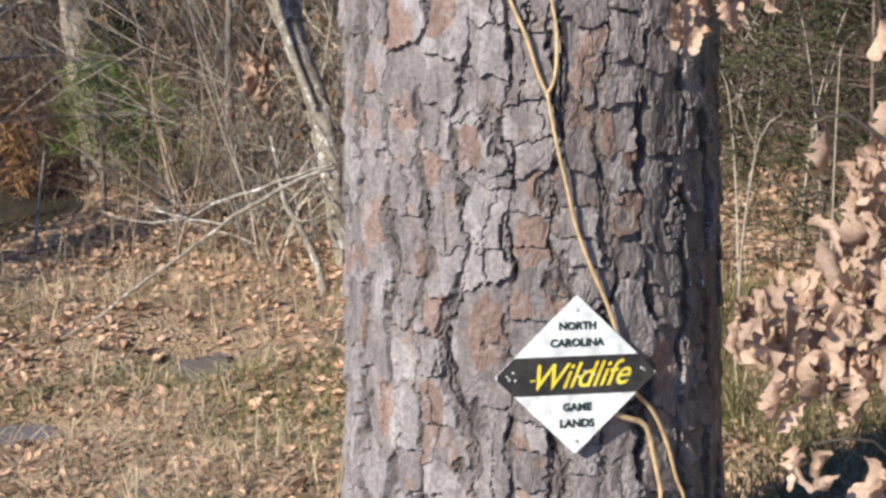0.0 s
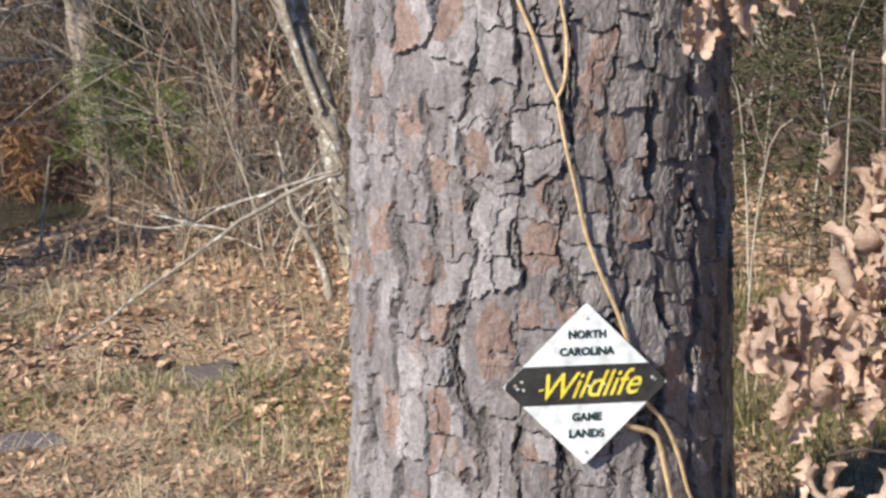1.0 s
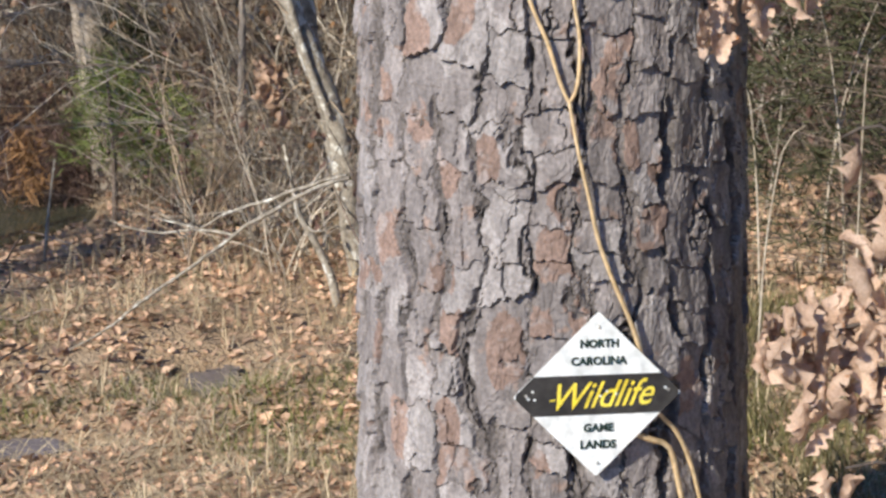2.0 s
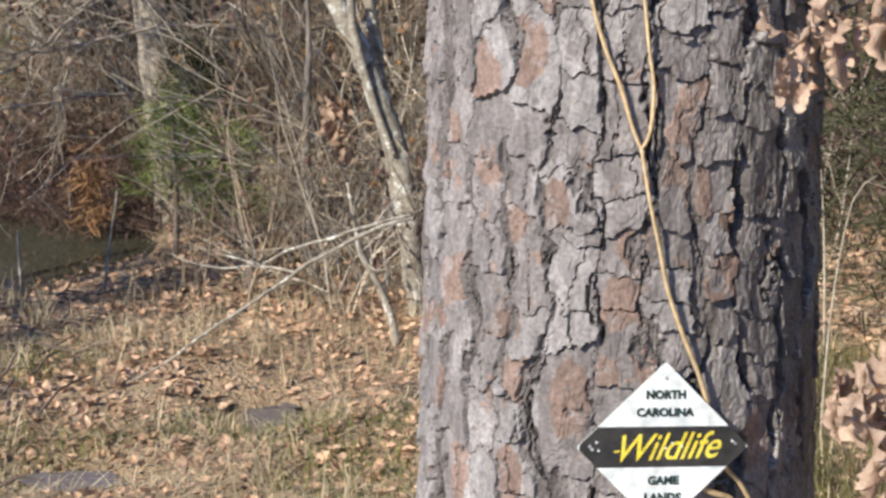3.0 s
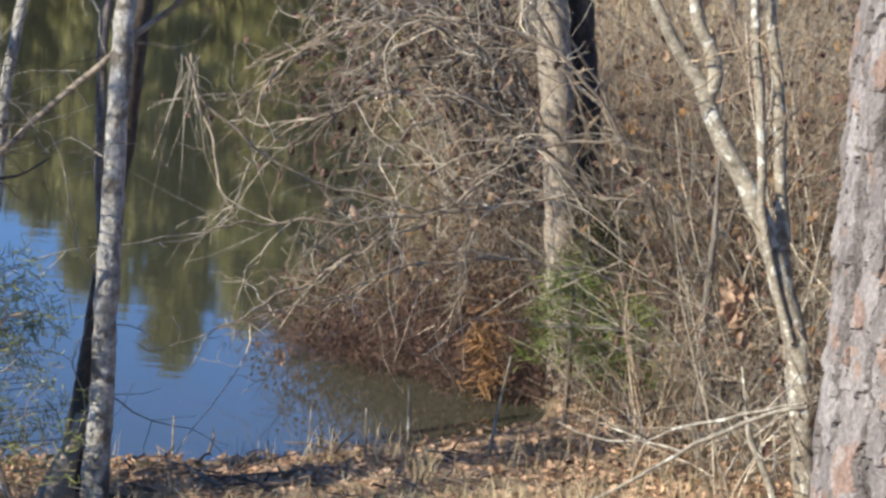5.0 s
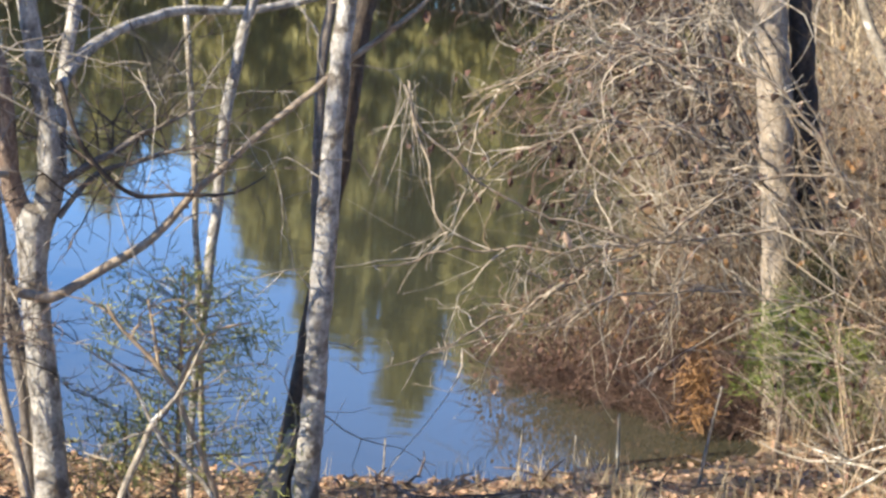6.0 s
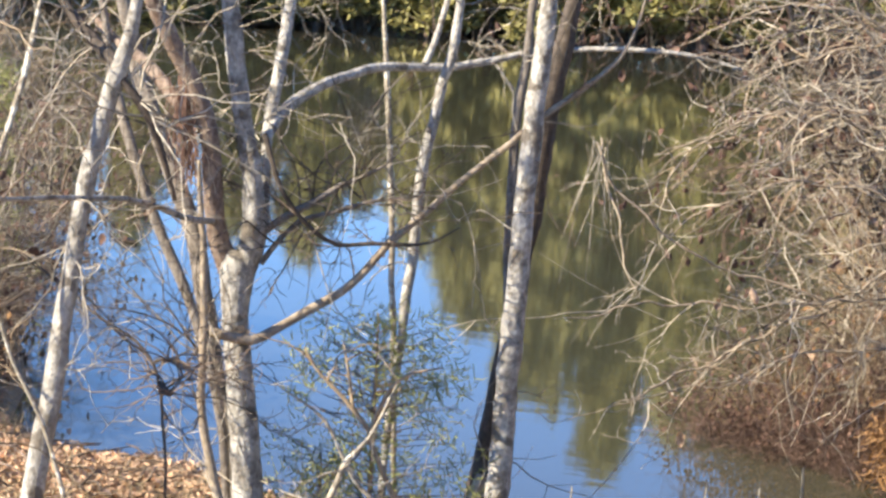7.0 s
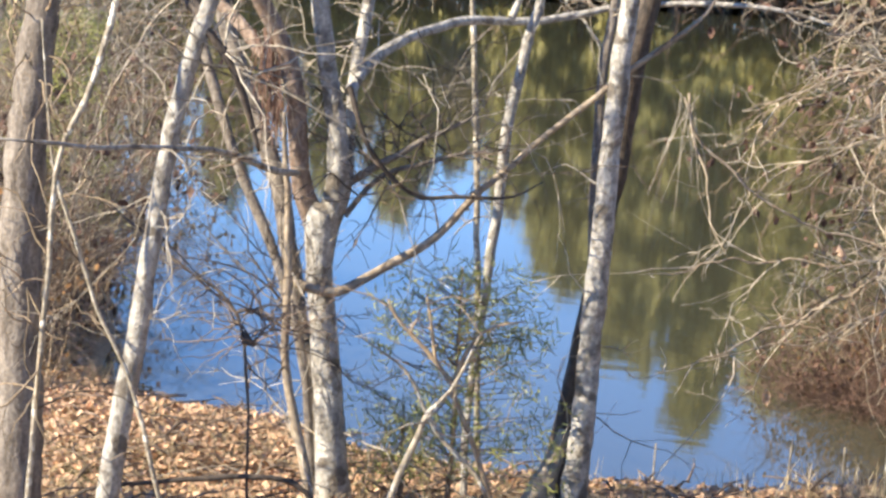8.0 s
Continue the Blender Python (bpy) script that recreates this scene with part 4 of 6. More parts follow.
def build_sapling_cluster():
    t = thing("pond_sapling", (0, 0, 0), "many-stemmed pale grey sapling on the leafy bank", "tree")
    trunk = wood_part(t, "trunk", A_MAIN, BARK_SMOOTH, 14)
    for name, c, m in (("stem", A_LEFT, BARK_RED), ("bough", A_ELBOW, BARK_RED), ("stem", A_RIGHT, BARK_SMOOTH), ("stem", A_THIRD, BARK_SMOOTH), ("stem", A_DARK, BARK_BROWN), ("stem", A_THIN, BARK_BROWN), ("stem", A_LOW, BARK_TWIG),
                       ("bough", A_ARM, BARK_TWIG), ("bough", A_BOUGH, BARK_SMOOTH), ("bough", A_BUP, BARK_SMOOTH), ("bough", A_CROOK, BARK_DARK), ("bough", A_SIDE, BARK_SMOOTH), ("bough", A_RLOW, BARK_BROWN), ("bough", A_RLOW2, BARK_BROWN)):
        wood_part(t, name, c, m)
    fine_twigs(t, [A_LEFT, A_RIGHT, A_THIRD, A_DARK, A_THIN, A_LOW], 31, TWIG_GREY, 8, 0.6, 0.0, 1, r=0.003, lo=0.2, hi=0.75)
    fine_twigs(t, [A_LEFT, A_DARK, A_THIN, A_LOW, A_RLOW, A_RLOW2], 35, BARK_DARK, 8, 0.6, 0.04, 2, 0.0035, lo=0.2, hi=0.7)
    # paler twigs for the sunlit ones, the sun put into their colour
    fine_twigs(t, [A_LEFT, A_RIGHT, A_THIRD, A_SIDE, A_MAIN], 36, TWIG_STRAW, 3, 0.5, 0.02, 2, 0.003, "sunlit_growth", lo=0.3, hi=0.75)
    fine_twigs(t, [A_ARM, A_BOUGH, A_CROOK, A_SIDE, A_RLOW, A_RLOW2], 32, TWIG_DARK, 6, 0.35, 0.05, 1, 0.0035)
    fine_twigs(t, [A_RLOW, A_RLOW2, A_BOUGH], 33, TWIG_GREY, 6, 0.45, 0.03, 1, 0.003)
    # wisps of dead leaf and pine straw caught in the forks
    rng, s = random.Random(34), Soup()
    for _ in range(110):
        k = rng.random()
        p = Vector((-3.335 - 0.05 * k + rng.gauss(0, 0.016), 6.12 - 0.03 * k + rng.gauss(0, 0.016), 1.42 + 0.26 * k))
        s.blade(p, p + Vector((rng.gauss(0, 0.012), rng.gauss(0, 0.012), -rng.uniform(0.06, 0.20))), 0.005, (1, 0, 0), (rng.gauss(0, 0.01), 0, 0))
    tagged(part("caught_straw", s, MAROON, t, "reddish-brown pine straw caught in the fork"), kind="stuff")


build_sapling_cluster()

B_MAIN = [(-2.54, 6.815, -0.1, 0.0521), (-2.538, 6.816, 0.038, 0.0479), (-2.532, 6.819, 0.193, 0.0437), (-2.523, 6.823, 0.423, 0.0395), (-2.518, 6.825, 0.631, 0.0378), (-2.514, 6.826, 1.043, 0.0361), (-2.504, 6.83, 1.431, 0.0336), (-2.483, 6.838, 1.832, 0.0302), (-2.459, 6.848, 2.28, 0.0227), (-2.476, 6.841, 2.718, 0.0143), (-2.45, 6.85, 3.6, 0.0067)]
B_DARK = [(-2.7, 6.98, -0.1, 0.055), (-2.681, 6.98, 0.158, 0.04), (-2.665, 6.98, 0.334, 0.0344), (-2.64, 6.98, 0.533, 0.0247), (-2.616, 6.98, 0.729, 0.0227), (-2.587, 6.98, 0.925, 0.0226), (-2.551, 6.98, 1.119, 0.0243), (-2.526, 6.98, 1.291, 0.0279), (-2.517, 6.98, 1.423, 0.0334), (-2.515, 6.98, 1.535, 0.0389), (-2.505, 6.98, 1.647, 0.0388), (-2.48, 6.98, 1.759, 0.0368), (-2.462, 6.98, 1.852, 0.033), (-2.433, 6.98, 2.073, 0.0219), (-2.422, 6.98, 2.379, 0.0109)]
# flared foot of the dark stem, its sunlit side built as a pale part
B_LIT_FOOT = [(-2.7, 6.82, 0.0, 0.085), (-2.672, 6.83, 0.115, 0.066), (-2.655, 6.84, 0.212, 0.046), (-2.64, 6.88, 0.289, 0.03), (-2.628, 6.93, 0.381, 0.02)]
B_BACK = [(-2.63, 7.06, 0.9, 0.012), (-2.66, 7.091, 1.193, 0.015), (-2.67, 7.114, 1.477, 0.017), (-2.665, 7.143, 1.705, 0.017), (-2.662, 7.171, 1.895, 0.015), (-2.655, 7.2, 2.272, 0.010), (-2.65, 7.22, 2.8, 0.005)]
B_SLIM = [(-2.98, 6.93, -0.05, 0.0144), (-2.993, 6.946, 0.126, 0.0128), (-3.018, 6.99, 0.314, 0.0128), (-3.032, 7.039, 0.543, 0.0144), (-3.011, 7.048, 0.763, 0.016), (-2.994, 7.056, 1.099, 0.0184), (-2.971, 7.066, 1.411, 0.0192), (-2.929, 7.085, 1.684, 0.0176), (-2.903, 7.097, 1.819, 0.016), (-2.885, 7.105, 2.18, 0.0104), (-2.87, 7.1, 2.9, 0.0048)]
THIN = [(-3.07, 7.24, 0.0, 0.010), (-3.079, 7.237, 0.138, 0.010), (-3.122, 7.217, 0.789, 0.011), (-3.166, 7.197, 1.386, 0.011), (-3.202, 7.18, 1.777, 0.009), (-3.238, 7.162, 2.163, 0.005)]
C_MAIN = [(-3.356, 5.302, 0.107, 0.0421), (-3.346, 5.302, 0.366, 0.0337), (-3.298, 5.334, 0.811, 0.0304), (-3.266, 5.355, 1.136, 0.027), (-3.234, 5.376, 1.457, 0.0255), (-3.182, 5.409, 1.705, 0.0246), (-3.147, 5.43, 1.872, 0.0189), (-3.122, 5.445, 2.167, 0.0115), (-3.083, 5.474, 2.732, 0.005)]
C_ARM = [(-3.174, 5.41, 1.729, 0.0201), (-3.265, 5.428, 1.783, 0.0182), (-3.375, 5.455, 1.866, 0.0146), (-3.503, 5.474, 2.003, 0.0092), (-3.63, 5.474, 2.185, 0.0045)]
C_ARM2 = [(-3.188, 5.405, 1.71, 0.0146), (-3.119, 5.428, 1.637, 0.0128), (-3.064, 5.474, 1.5, 0.01), (-3.037, 5.519, 1.363, 0.0055)]
D_MAIN = [(-3.718, 5.355, 0.103, 0.0926), (-3.708, 5.355, 0.48, 0.0741), (-3.717, 5.348, 0.916, 0.0664), (-3.718, 5.346, 1.247, 0.0596), (-3.704, 5.356, 1.573, 0.0529), (-3.691, 5.366, 1.768, 0.0491), (-3.679, 5.375, 2.214, 0.0385), (-3.682, 5.374, 2.867, 0.026), (-3.676, 5.386, 4.117, 0.0097)]
D_LEAN = [(-3.4189999999999996, 5.015, 0.099, 0.0103), (-3.409, 5.015, 0.492, 0.0082), (-3.401, 5.04, 0.996, 0.0073), (-3.394, 5.062, 1.332, 0.0073), (-3.369, 5.132, 1.484, 0.0087), (-3.361, 5.188, 1.623, 0.0091), (-3.358, 5.24, 1.762, 0.0082), (-3.348, 5.298, 2.009, 0.0046)]


def build_tree(name, label, category, limbs, seed, twig_mat, each=5, length=0.5, droop=0.02):
    t = thing(name, (0, 0, 0), label, category)
    for k, (pname, ctrl, mat) in enumerate(limbs):
        wood_part(t, pname, ctrl, mat, 14 if k == 0 else 9, 0.16)
    fine_twigs(t, [c for _, c, _ in limbs], seed, twig_mat, each, length, droop, 1, lo=0.25, hi=0.8, r=0.0036)
    return t


# the root part in tan is the dark stem's lit foot, light put into colour
build_tree("leaning_sapling", "pale mottled sapling with a dark twin stem by the water", "tree", [("trunk", B_MAIN, BARK_SMOOTH), ("stem", B_DARK, BARK_DARK), ("stem", B_BACK, BARK_BROWN), ("root", B_LIT_FOOT, BARK_TAN)], 41, TWIG_GREY, 6, 0.5)
build_tree("slim_sapling", "slim pale sapling leaning at the water's edge", "tree", [("trunk", B_SLIM, BARK_SMOOTH)], 42, TWIG_GREY, 9, 0.4)
build_tree("slim_sapling", "thin straight grey switch at the water's edge", "tree", [("trunk", THIN, BARK_LICHEN)], 43, TWIG_GREY, 6, 0.3)
build_tree("leaning_sapling", "pale sapling leaning over leafy bank, forked with dark limbs", "tree", [("trunk", C_MAIN, BARK_SMOOTH), ("bough", C_ARM, BARK_DARK), ("bough", C_ARM2, BARK_DARK)], 44, TWIG_GREY, 16, 0.6)
build_tree("bank_tree", "upright tree with rough brown-grey bark on the bank", "tree", [("trunk", D_MAIN, BARK_BROWN)], 45, TWIG_TAN, 60, 0.6)
build_tree("leaning_sapling", "small pale broken sapling beside the rough-barked tree", "tree", [("trunk", D_LEAN, BARK_LICHEN)], 46, TWIG_TAN, 8, 0.5)

K_MAIN = [(-1.439, 9.517, -0.05, 0.1189), (-1.459, 9.517, 0.131, 0.1034), (-1.484, 9.515, 0.351, 0.0855), (-1.521, 9.509, 0.541, 0.078), (-1.55, 9.505, 0.875, 0.0733), (-1.595, 9.497, 1.296, 0.0705), (-1.631, 9.491, 1.574, 0.0677), (-1.693, 9.48, 2.143, 0.0602), (-1.775, 9.465, 3.14, 0.047), (-1.838, 9.453, 4.206, 0.0282), (-1.882, 9.414, 6.241, 0.0113)]
# a near-black stem close behind the tan trunk, on its right
K_DARK = [(-1.355, 9.62, -0.05, 0.0865), (-1.375, 9.62, 0.131, 0.0752), (-1.412, 9.62, 0.601, 0.0611), (-1.459, 9.611, 0.977, 0.0564), (-1.506, 9.602, 1.447, 0.0517), (-1.563, 9.583, 1.917, 0.047), (-1.6, 9.602, 2.951, 0.0329), (-1.506, 9.696, 4.831, 0.0113)]
W_MAIN = [(-0.27, 7.52, 0.05, 0.05), (-0.333, 7.5, 0.133, 0.0426), (-0.383, 7.5, 0.475, 0.0405), (-0.427, 7.5, 0.734, 0.0384), (-0.479, 7.5, 0.916, 0.0365), (-0.533, 7.5, 1.041, 0.0346), (-0.587, 7.5, 1.166, 0.0327), (-0.644, 7.5, 1.263, 0.0309), (-0.699, 7.5, 1.35, 0.0308), (-0.741, 7.5, 1.429, 0.029), (-0.774, 7.5, 1.518, 0.0272), (-0.814, 7.5, 1.579, 0.0235), (-0.872, 7.5, 1.639, 0.0217), (-0.913, 7.5, 1.708, 0.0199), (-0.975, 7.5, 1.831, 0.0162), (-1.043, 7.5, 2.077, 0.009)]
W_FORK = [(-0.765, 7.5, 1.501, 0.0235), (-0.744, 7.5, 1.574, 0.0253), (-0.772, 7.5, 1.663, 0.0235), (-0.812, 7.5, 1.732, 0.0216), (-0.85, 7.5, 1.874, 0.0144), (-0.904, 7.5, 2.173, 0.0071)]
W_TWO = [(-0.35, 7.6, 0.05, 0.024), (-0.405, 7.6, 0.411, 0.0205), (-0.443, 7.6, 0.637, 0.0204), (-0.474, 7.6, 0.862, 0.0222), (-0.499, 7.6, 1.047, 0.0221), (-0.519, 7.6, 1.232, 0.0202), (-0.539, 7.6, 1.415, 0.0201), (-0.566, 7.6, 1.597, 0.02), (-0.588, 7.6, 1.741, 0.0182), (-0.633, 7.6, 2.008, 0.0127), (-0.675, 7.6, 2.362, 0.0072)]
W_THREE = [(-0.437, 7.45, 0.743, 0.0127), (-0.511, 7.45, 0.959, 0.0127), (-0.561, 7.45, 1.156, 0.0144), (-0.575, 7.45, 1.319, 0.0144), (-0.595, 7.45, 1.48, 0.0161), (-0.614, 7.45, 1.64, 0.0161), (-0.633, 7.45, 1.782, 0.0143), (-0.662, 7.45, 2.097, 0.0071)]
W_LOW = [(-0.40, 7.12, 0.1, 0.016), (-0.416, 7.117, 0.271, 0.014), (-0.47, 7.113, 0.411, 0.012), (-0.52, 7.11, 0.516, 0.009), (-0.56, 7.11, 0.72, 0.004)]
POST = [(-0.76, 8.19, 0.0, 0.022), (-0.77, 8.193, 0.28, 0.019), (-0.792, 8.191, 0.569, 0.017), (-0.783, 8.192, 0.816, 0.014), (-0.777, 8.193, 1.039, 0.010), (-0.79, 8.2, 1.5, 0.004)]
build_tree("shore_tree", "straight tan-barked tree with a darker stem close on its right", "tree", [("trunk", K_MAIN, BARK_TAN), ("stem", K_DARK, BARK_DARK)], 51, TWIG_GREY, 8, 0.7)
build_tree("lichened_tree", "crooked lichen-spotted grey tree with forked top", "tree", [("trunk", W_MAIN, BARK_LICHEN), ("bough", W_FORK, BARK_LICHEN), ("stem", W_TWO, BARK_LICHEN), ("stem", W_THREE, BARK_LICHEN)], 52, TWIG_TAN, 9, 0.5)
build_tree("dead_shoot", "thin dead grey shoot standing in leaf litter", "sapling", [("trunk", W_LOW, BARK_LICHEN)], 53, TWIG_GREY, 4, 0.3)
build_tree("slim_sapling", "slim brown sapling in the thicket edge", "tree", [("trunk", POST, BARK_BROWN)], 54, TWIG_TAN, 9, 0.5)

DEAD1 = [(-0.248, 5.0, 1.083, 0.0043), (-0.299, 5.1, 1.05, 0.0044), (-0.369, 5.25, 0.991, 0.005), (-0.475, 5.45, 0.894, 0.0052), (-0.571, 5.62, 0.804, 0.0049), (-0.646, 5.76, 0.719, 0.0045), (-0.714, 5.88, 0.65, 0.0046), (-0.871, 6.1, 0.502, 0.0043), (-1.018, 6.25, 0.368, 0.0033), (-1.126, 6.34, 0.289, 0.0022)]
DEAD1B = [(-0.576, 5.63, 0.799, 0.0034), (-0.625, 5.66, 0.804, 0.0035), (-0.687, 5.7, 0.798, 0.0035), (-0.766, 5.74, 0.779, 0.003), (-0.852, 5.78, 0.786, 0.002), (-0.905, 5.8, 0.802, 0.0015)]
DEAD1C = [(-0.257, 5.05, 1.079, 0.0035), (-0.325, 5.2, 1.031, 0.004), (-0.423, 5.35, 0.967, 0.0041), (-0.53, 5.5, 0.9, 0.0038), (-0.602, 5.6, 0.854, 0.0034), (-0.663, 5.68, 0.81, 0.0029), (-0.723, 5.76, 0.796, 0.002), (-0.804, 5.82, 0.804, 0.0015)]
build_tree("dead_branch", "bleached dead branch sloping down to the leaves", "branch", [("limb", DEAD1, BARK_LICHEN), ("side_limb", DEAD1B, BARK_LICHEN), ("side_limb", DEAD1C, BARK_LICHEN)], 55, TWIG_GREY, 2, 0.16)

SHRUB1 = [(-2.5, 6.12, 0.12, 0.009), (-2.513, 6.121, 0.299, 0.009), (-2.608, 6.078, 0.57, 0.0083), (-2.645, 6.06, 0.671, 0.0075), (-2.579, 6.091, 0.831, 0.0053), (-2.459, 6.145, 0.876, 0.0023)]
SHRUB1B = [(-2.645, 6.06, 0.671, 0.008), (-2.72, 6.024, 0.768, 0.007), (-2.809, 5.98, 0.864, 0.005), (-2.835, 5.967, 0.914, 0.003)]
SHRUB1C = [(-2.694, 6.037, 0.735, 0.006), (-2.71, 6.03, 0.83, 0.005), (-2.731, 6.019, 0.939, 0.003)]
SHRUB2 = [(-2.76, 5.78, 0.15, 0.0112), (-2.702, 5.81, 0.363, 0.0105), (-2.639, 5.841, 0.554, 0.0091), (-2.614, 5.854, 0.623, 0.0084), (-2.559, 5.88, 0.695, 0.0056), (-2.495, 5.91, 0.851, 0.0028)]
SHRUB2B = [(-2.42, 6.05, 0.15, 0.0084), (-2.507, 6.014, 0.391, 0.007), (-2.639, 5.952, 0.552, 0.007), (-2.725, 5.911, 0.716, 0.0049), (-2.849, 5.847, 0.808, 0.0021)]
VINED = [(-3.639, 5.6, 1.156, 0.0047), (-3.575, 5.6, 1.13, 0.0047), (-3.503, 5.6, 1.091, 0.0046), (-3.417, 5.6, 1.049, 0.0046), (-3.347, 5.6, 1.0, 0.0046), (-3.276, 5.6, 0.964, 0.0046), (-3.215, 5.6, 0.942, 0.0046), (-3.164, 5.6, 0.909, 0.0046), (-3.129, 5.6, 0.867, 0.0046), (-3.106, 5.6, 0.814, 0.0046), (-3.09, 5.6, 0.739, 0.0046), (-3.077, 5.6, 0.633, 0.0046), (-3.068, 5.6, 0.525, 0.0046), (-3.0580000000000003, 5.6, 0.15, 0.004)]
VINED_HOOK = [(-3.13, 5.6, 0.878, 0.0049), (-3.079, 5.59, 0.893, 0.0049), (-3.032, 5.58, 0.871, 0.004), (-3.023, 5.58, 0.85, 0.0024)]
VINED_TIP = [(-3.105, 5.59, 0.825, 0.0065), (-3.079, 5.58, 0.81, 0.0122), (-3.051, 5.57, 0.802, 0.0097), (-3.039, 5.57, 0.821, 0.0041)]
SWITCH = [(-3.15, 5.33, 0.25, 0.0067), (-3.196, 5.298, 0.459, 0.0067), (-3.252, 5.262, 0.683, 0.0067), (-3.345, 5.199, 0.918, 0.006), (-3.433, 5.138, 1.213, 0.0053), (-3.463, 5.116, 1.368, 0.0037), (-3.5, 5.1, 1.7, 0.0023)]
FALLEN = [(-3.45, 5.25, 0.33, 0.0044), (-3.368, 5.304, 0.378, 0.0055), (-3.167, 5.435, 0.405, 0.0083), (-2.96, 5.558, 0.425, 0.0083), (-2.873, 5.607, 0.389, 0.0077), (-2.82, 5.63, 0.28, 0.0066)]
build_tree("bank_shrub", "bare tan-stemmed shrub at the water's edge", "shrub", [("stem", SHRUB1, TWIG_TAN), ("stem", SHRUB1B, TWIG_TAN), ("stem", SHRUB1C, TWIG_TAN)], 61, TWIG_TAN, 3, 0.25)
build_tree("bank_shrub", "bare pale crossing shrub stems on the bank", "shrub", [("stem", SHRUB2, BARK_LICHEN), ("stem", SHRUB2B, BARK_LICHEN)], 62, TWIG_GREY, 4, 0.3)
build_tree("dark_climber", "dark bare arching climber with a shrivelled tip", "vine", [("stem", VINED, BARK_DARK), ("tendril", VINED_HOOK, BARK_DARK), ("shrivelled_tip", VINED_TIP, BARK_DARK)], 63, TWIG_DARK, 9, 0.3)
build_tree("bare_switch", "bare grey switch bending over the leafy bank", "sapling", [("stem", SWITCH, BARK_LICHEN)], 64, TWIG_TAN, 6, 0.35)
build_tree("fallen_branch", "grey fallen branch lying in dry leaves", "branch", [("limb", FALLEN, BARK_DARK)], 65, TWIG_GREY, 3, 0.2)

# ================= the thicket across the inlet =================
REACH = [[(-0.5, 9.3, 0.25, 0.0087), (-0.9, 8.95, 0.85, 0.0087), (-1.314, 8.667, 0.983, 0.0093), (-1.736, 8.443, 0.927, 0.0081), (-2.104, 8.208, 0.89, 0.0062), (-2.458, 7.956, 0.873, 0.0056), (-2.602, 7.759, 0.834, 0.0043), (-2.658, 7.591, 0.845, 0.0019)],
         [(-0.6, 9.4, 0.2, 0.0087), (-1.1, 8.9, 1.1, 0.0087), (-1.514, 8.632, 1.16, 0.0093), (-1.836, 8.421, 0.893, 0.0087), (-2.096, 8.211, 0.764, 0.0081), (-2.248, 8.022, 0.647, 0.0068), (-2.358, 7.842, 0.579, 0.0056), (-2.462, 7.66, 0.514, 0.0025)],
         [(-1.836, 8.45, 0.893, 0.0074), (-1.95, 8.42, 0.93, 0.0074), (-2.225, 8.223, 1.003, 0.0068), (-2.37, 8.11, 1.073, 0.0068), (-2.526, 8.025, 1.222, 0.0068), (-2.619, 7.959, 1.342, 0.0062), (-2.662, 7.908, 1.464, 0.0050)],
         [(-2.662, 7.908, 1.464, 0.0056), (-2.61, 7.9, 1.36, 0.0056), (-2.552, 7.876, 1.251, 0.0056), (-2.489, 7.827, 1.037, 0.0043), (-2.412, 7.782, 0.908, 0.0019)],
         [(-0.4, 9.2, 0.2, 0.0087), (-0.8, 8.95, 0.5, 0.0087), (-1.178, 8.789, 0.657, 0.0081), (-1.536, 8.587, 0.733, 0.0081), (-1.855, 8.375, 0.726, 0.0068), (-2.077, 8.174, 0.645, 0.0050), (-2.271, 7.973, 0.568, 0.0037), (-2.682, 7.688, 0.441, 0.0019)],
         [(-1.0, 9.8, 0.1, 0.0099), (-1.45, 9.3, 1.0, 0.0093), (-1.75, 9.0, 1.4, 0.0093), (-2.0, 8.8, 1.6, 0.0074), (-2.3, 8.6, 1.55, 0.0050), (-2.6, 8.4, 1.4, 0.0025)],
         [(-0.8, 9.6, 0.1, 0.0099), (-1.15, 9.1, 1.0, 0.0093), (-1.5, 8.9, 1.5, 0.0093), (-1.75, 8.7, 1.85, 0.0074), (-2.1, 8.5, 1.8, 0.0050), (-2.4, 8.4, 1.6, 0.0025)]]


REACH += [[(-0.9, 9.7, 0.1, 0.010), (-1.3, 9.2, 1.2, 0.009), (-1.6, 8.9, 1.75, 0.008), (-1.95, 8.65, 2.0, 0.007), (-2.3, 8.45, 1.95, 0.005), (-2.6, 8.3, 1.75, 0.002)],
          [(-1.1, 9.9, 0.1, 0.010), (-1.5, 9.4, 1.3, 0.009), (-1.8, 9.1, 1.9, 0.008), (-2.2, 8.9, 2.2, 0.006), (-2.6, 8.7, 2.2, 0.003)],
          [(-0.8, 9.4, 0.1, 0.010), (-1.2, 8.9, 0.8, 0.009), (-1.6, 8.6, 1.25, 0.008), (-2.0, 8.4, 1.35, 0.006), (-2.35, 8.2, 1.2, 0.004), (-2.55, 8.1, 1.0, 0.002)],
          [(-0.7, 9.3, 0.1, 0.010), (-1.0, 8.8, 0.9, 0.009), (-1.4, 8.5, 1.5, 0.008), (-1.9, 8.3, 1.65, 0.006), (-2.3, 8.1, 1.5, 0.004), (-2.5, 8.0, 1.3, 0.002)]]


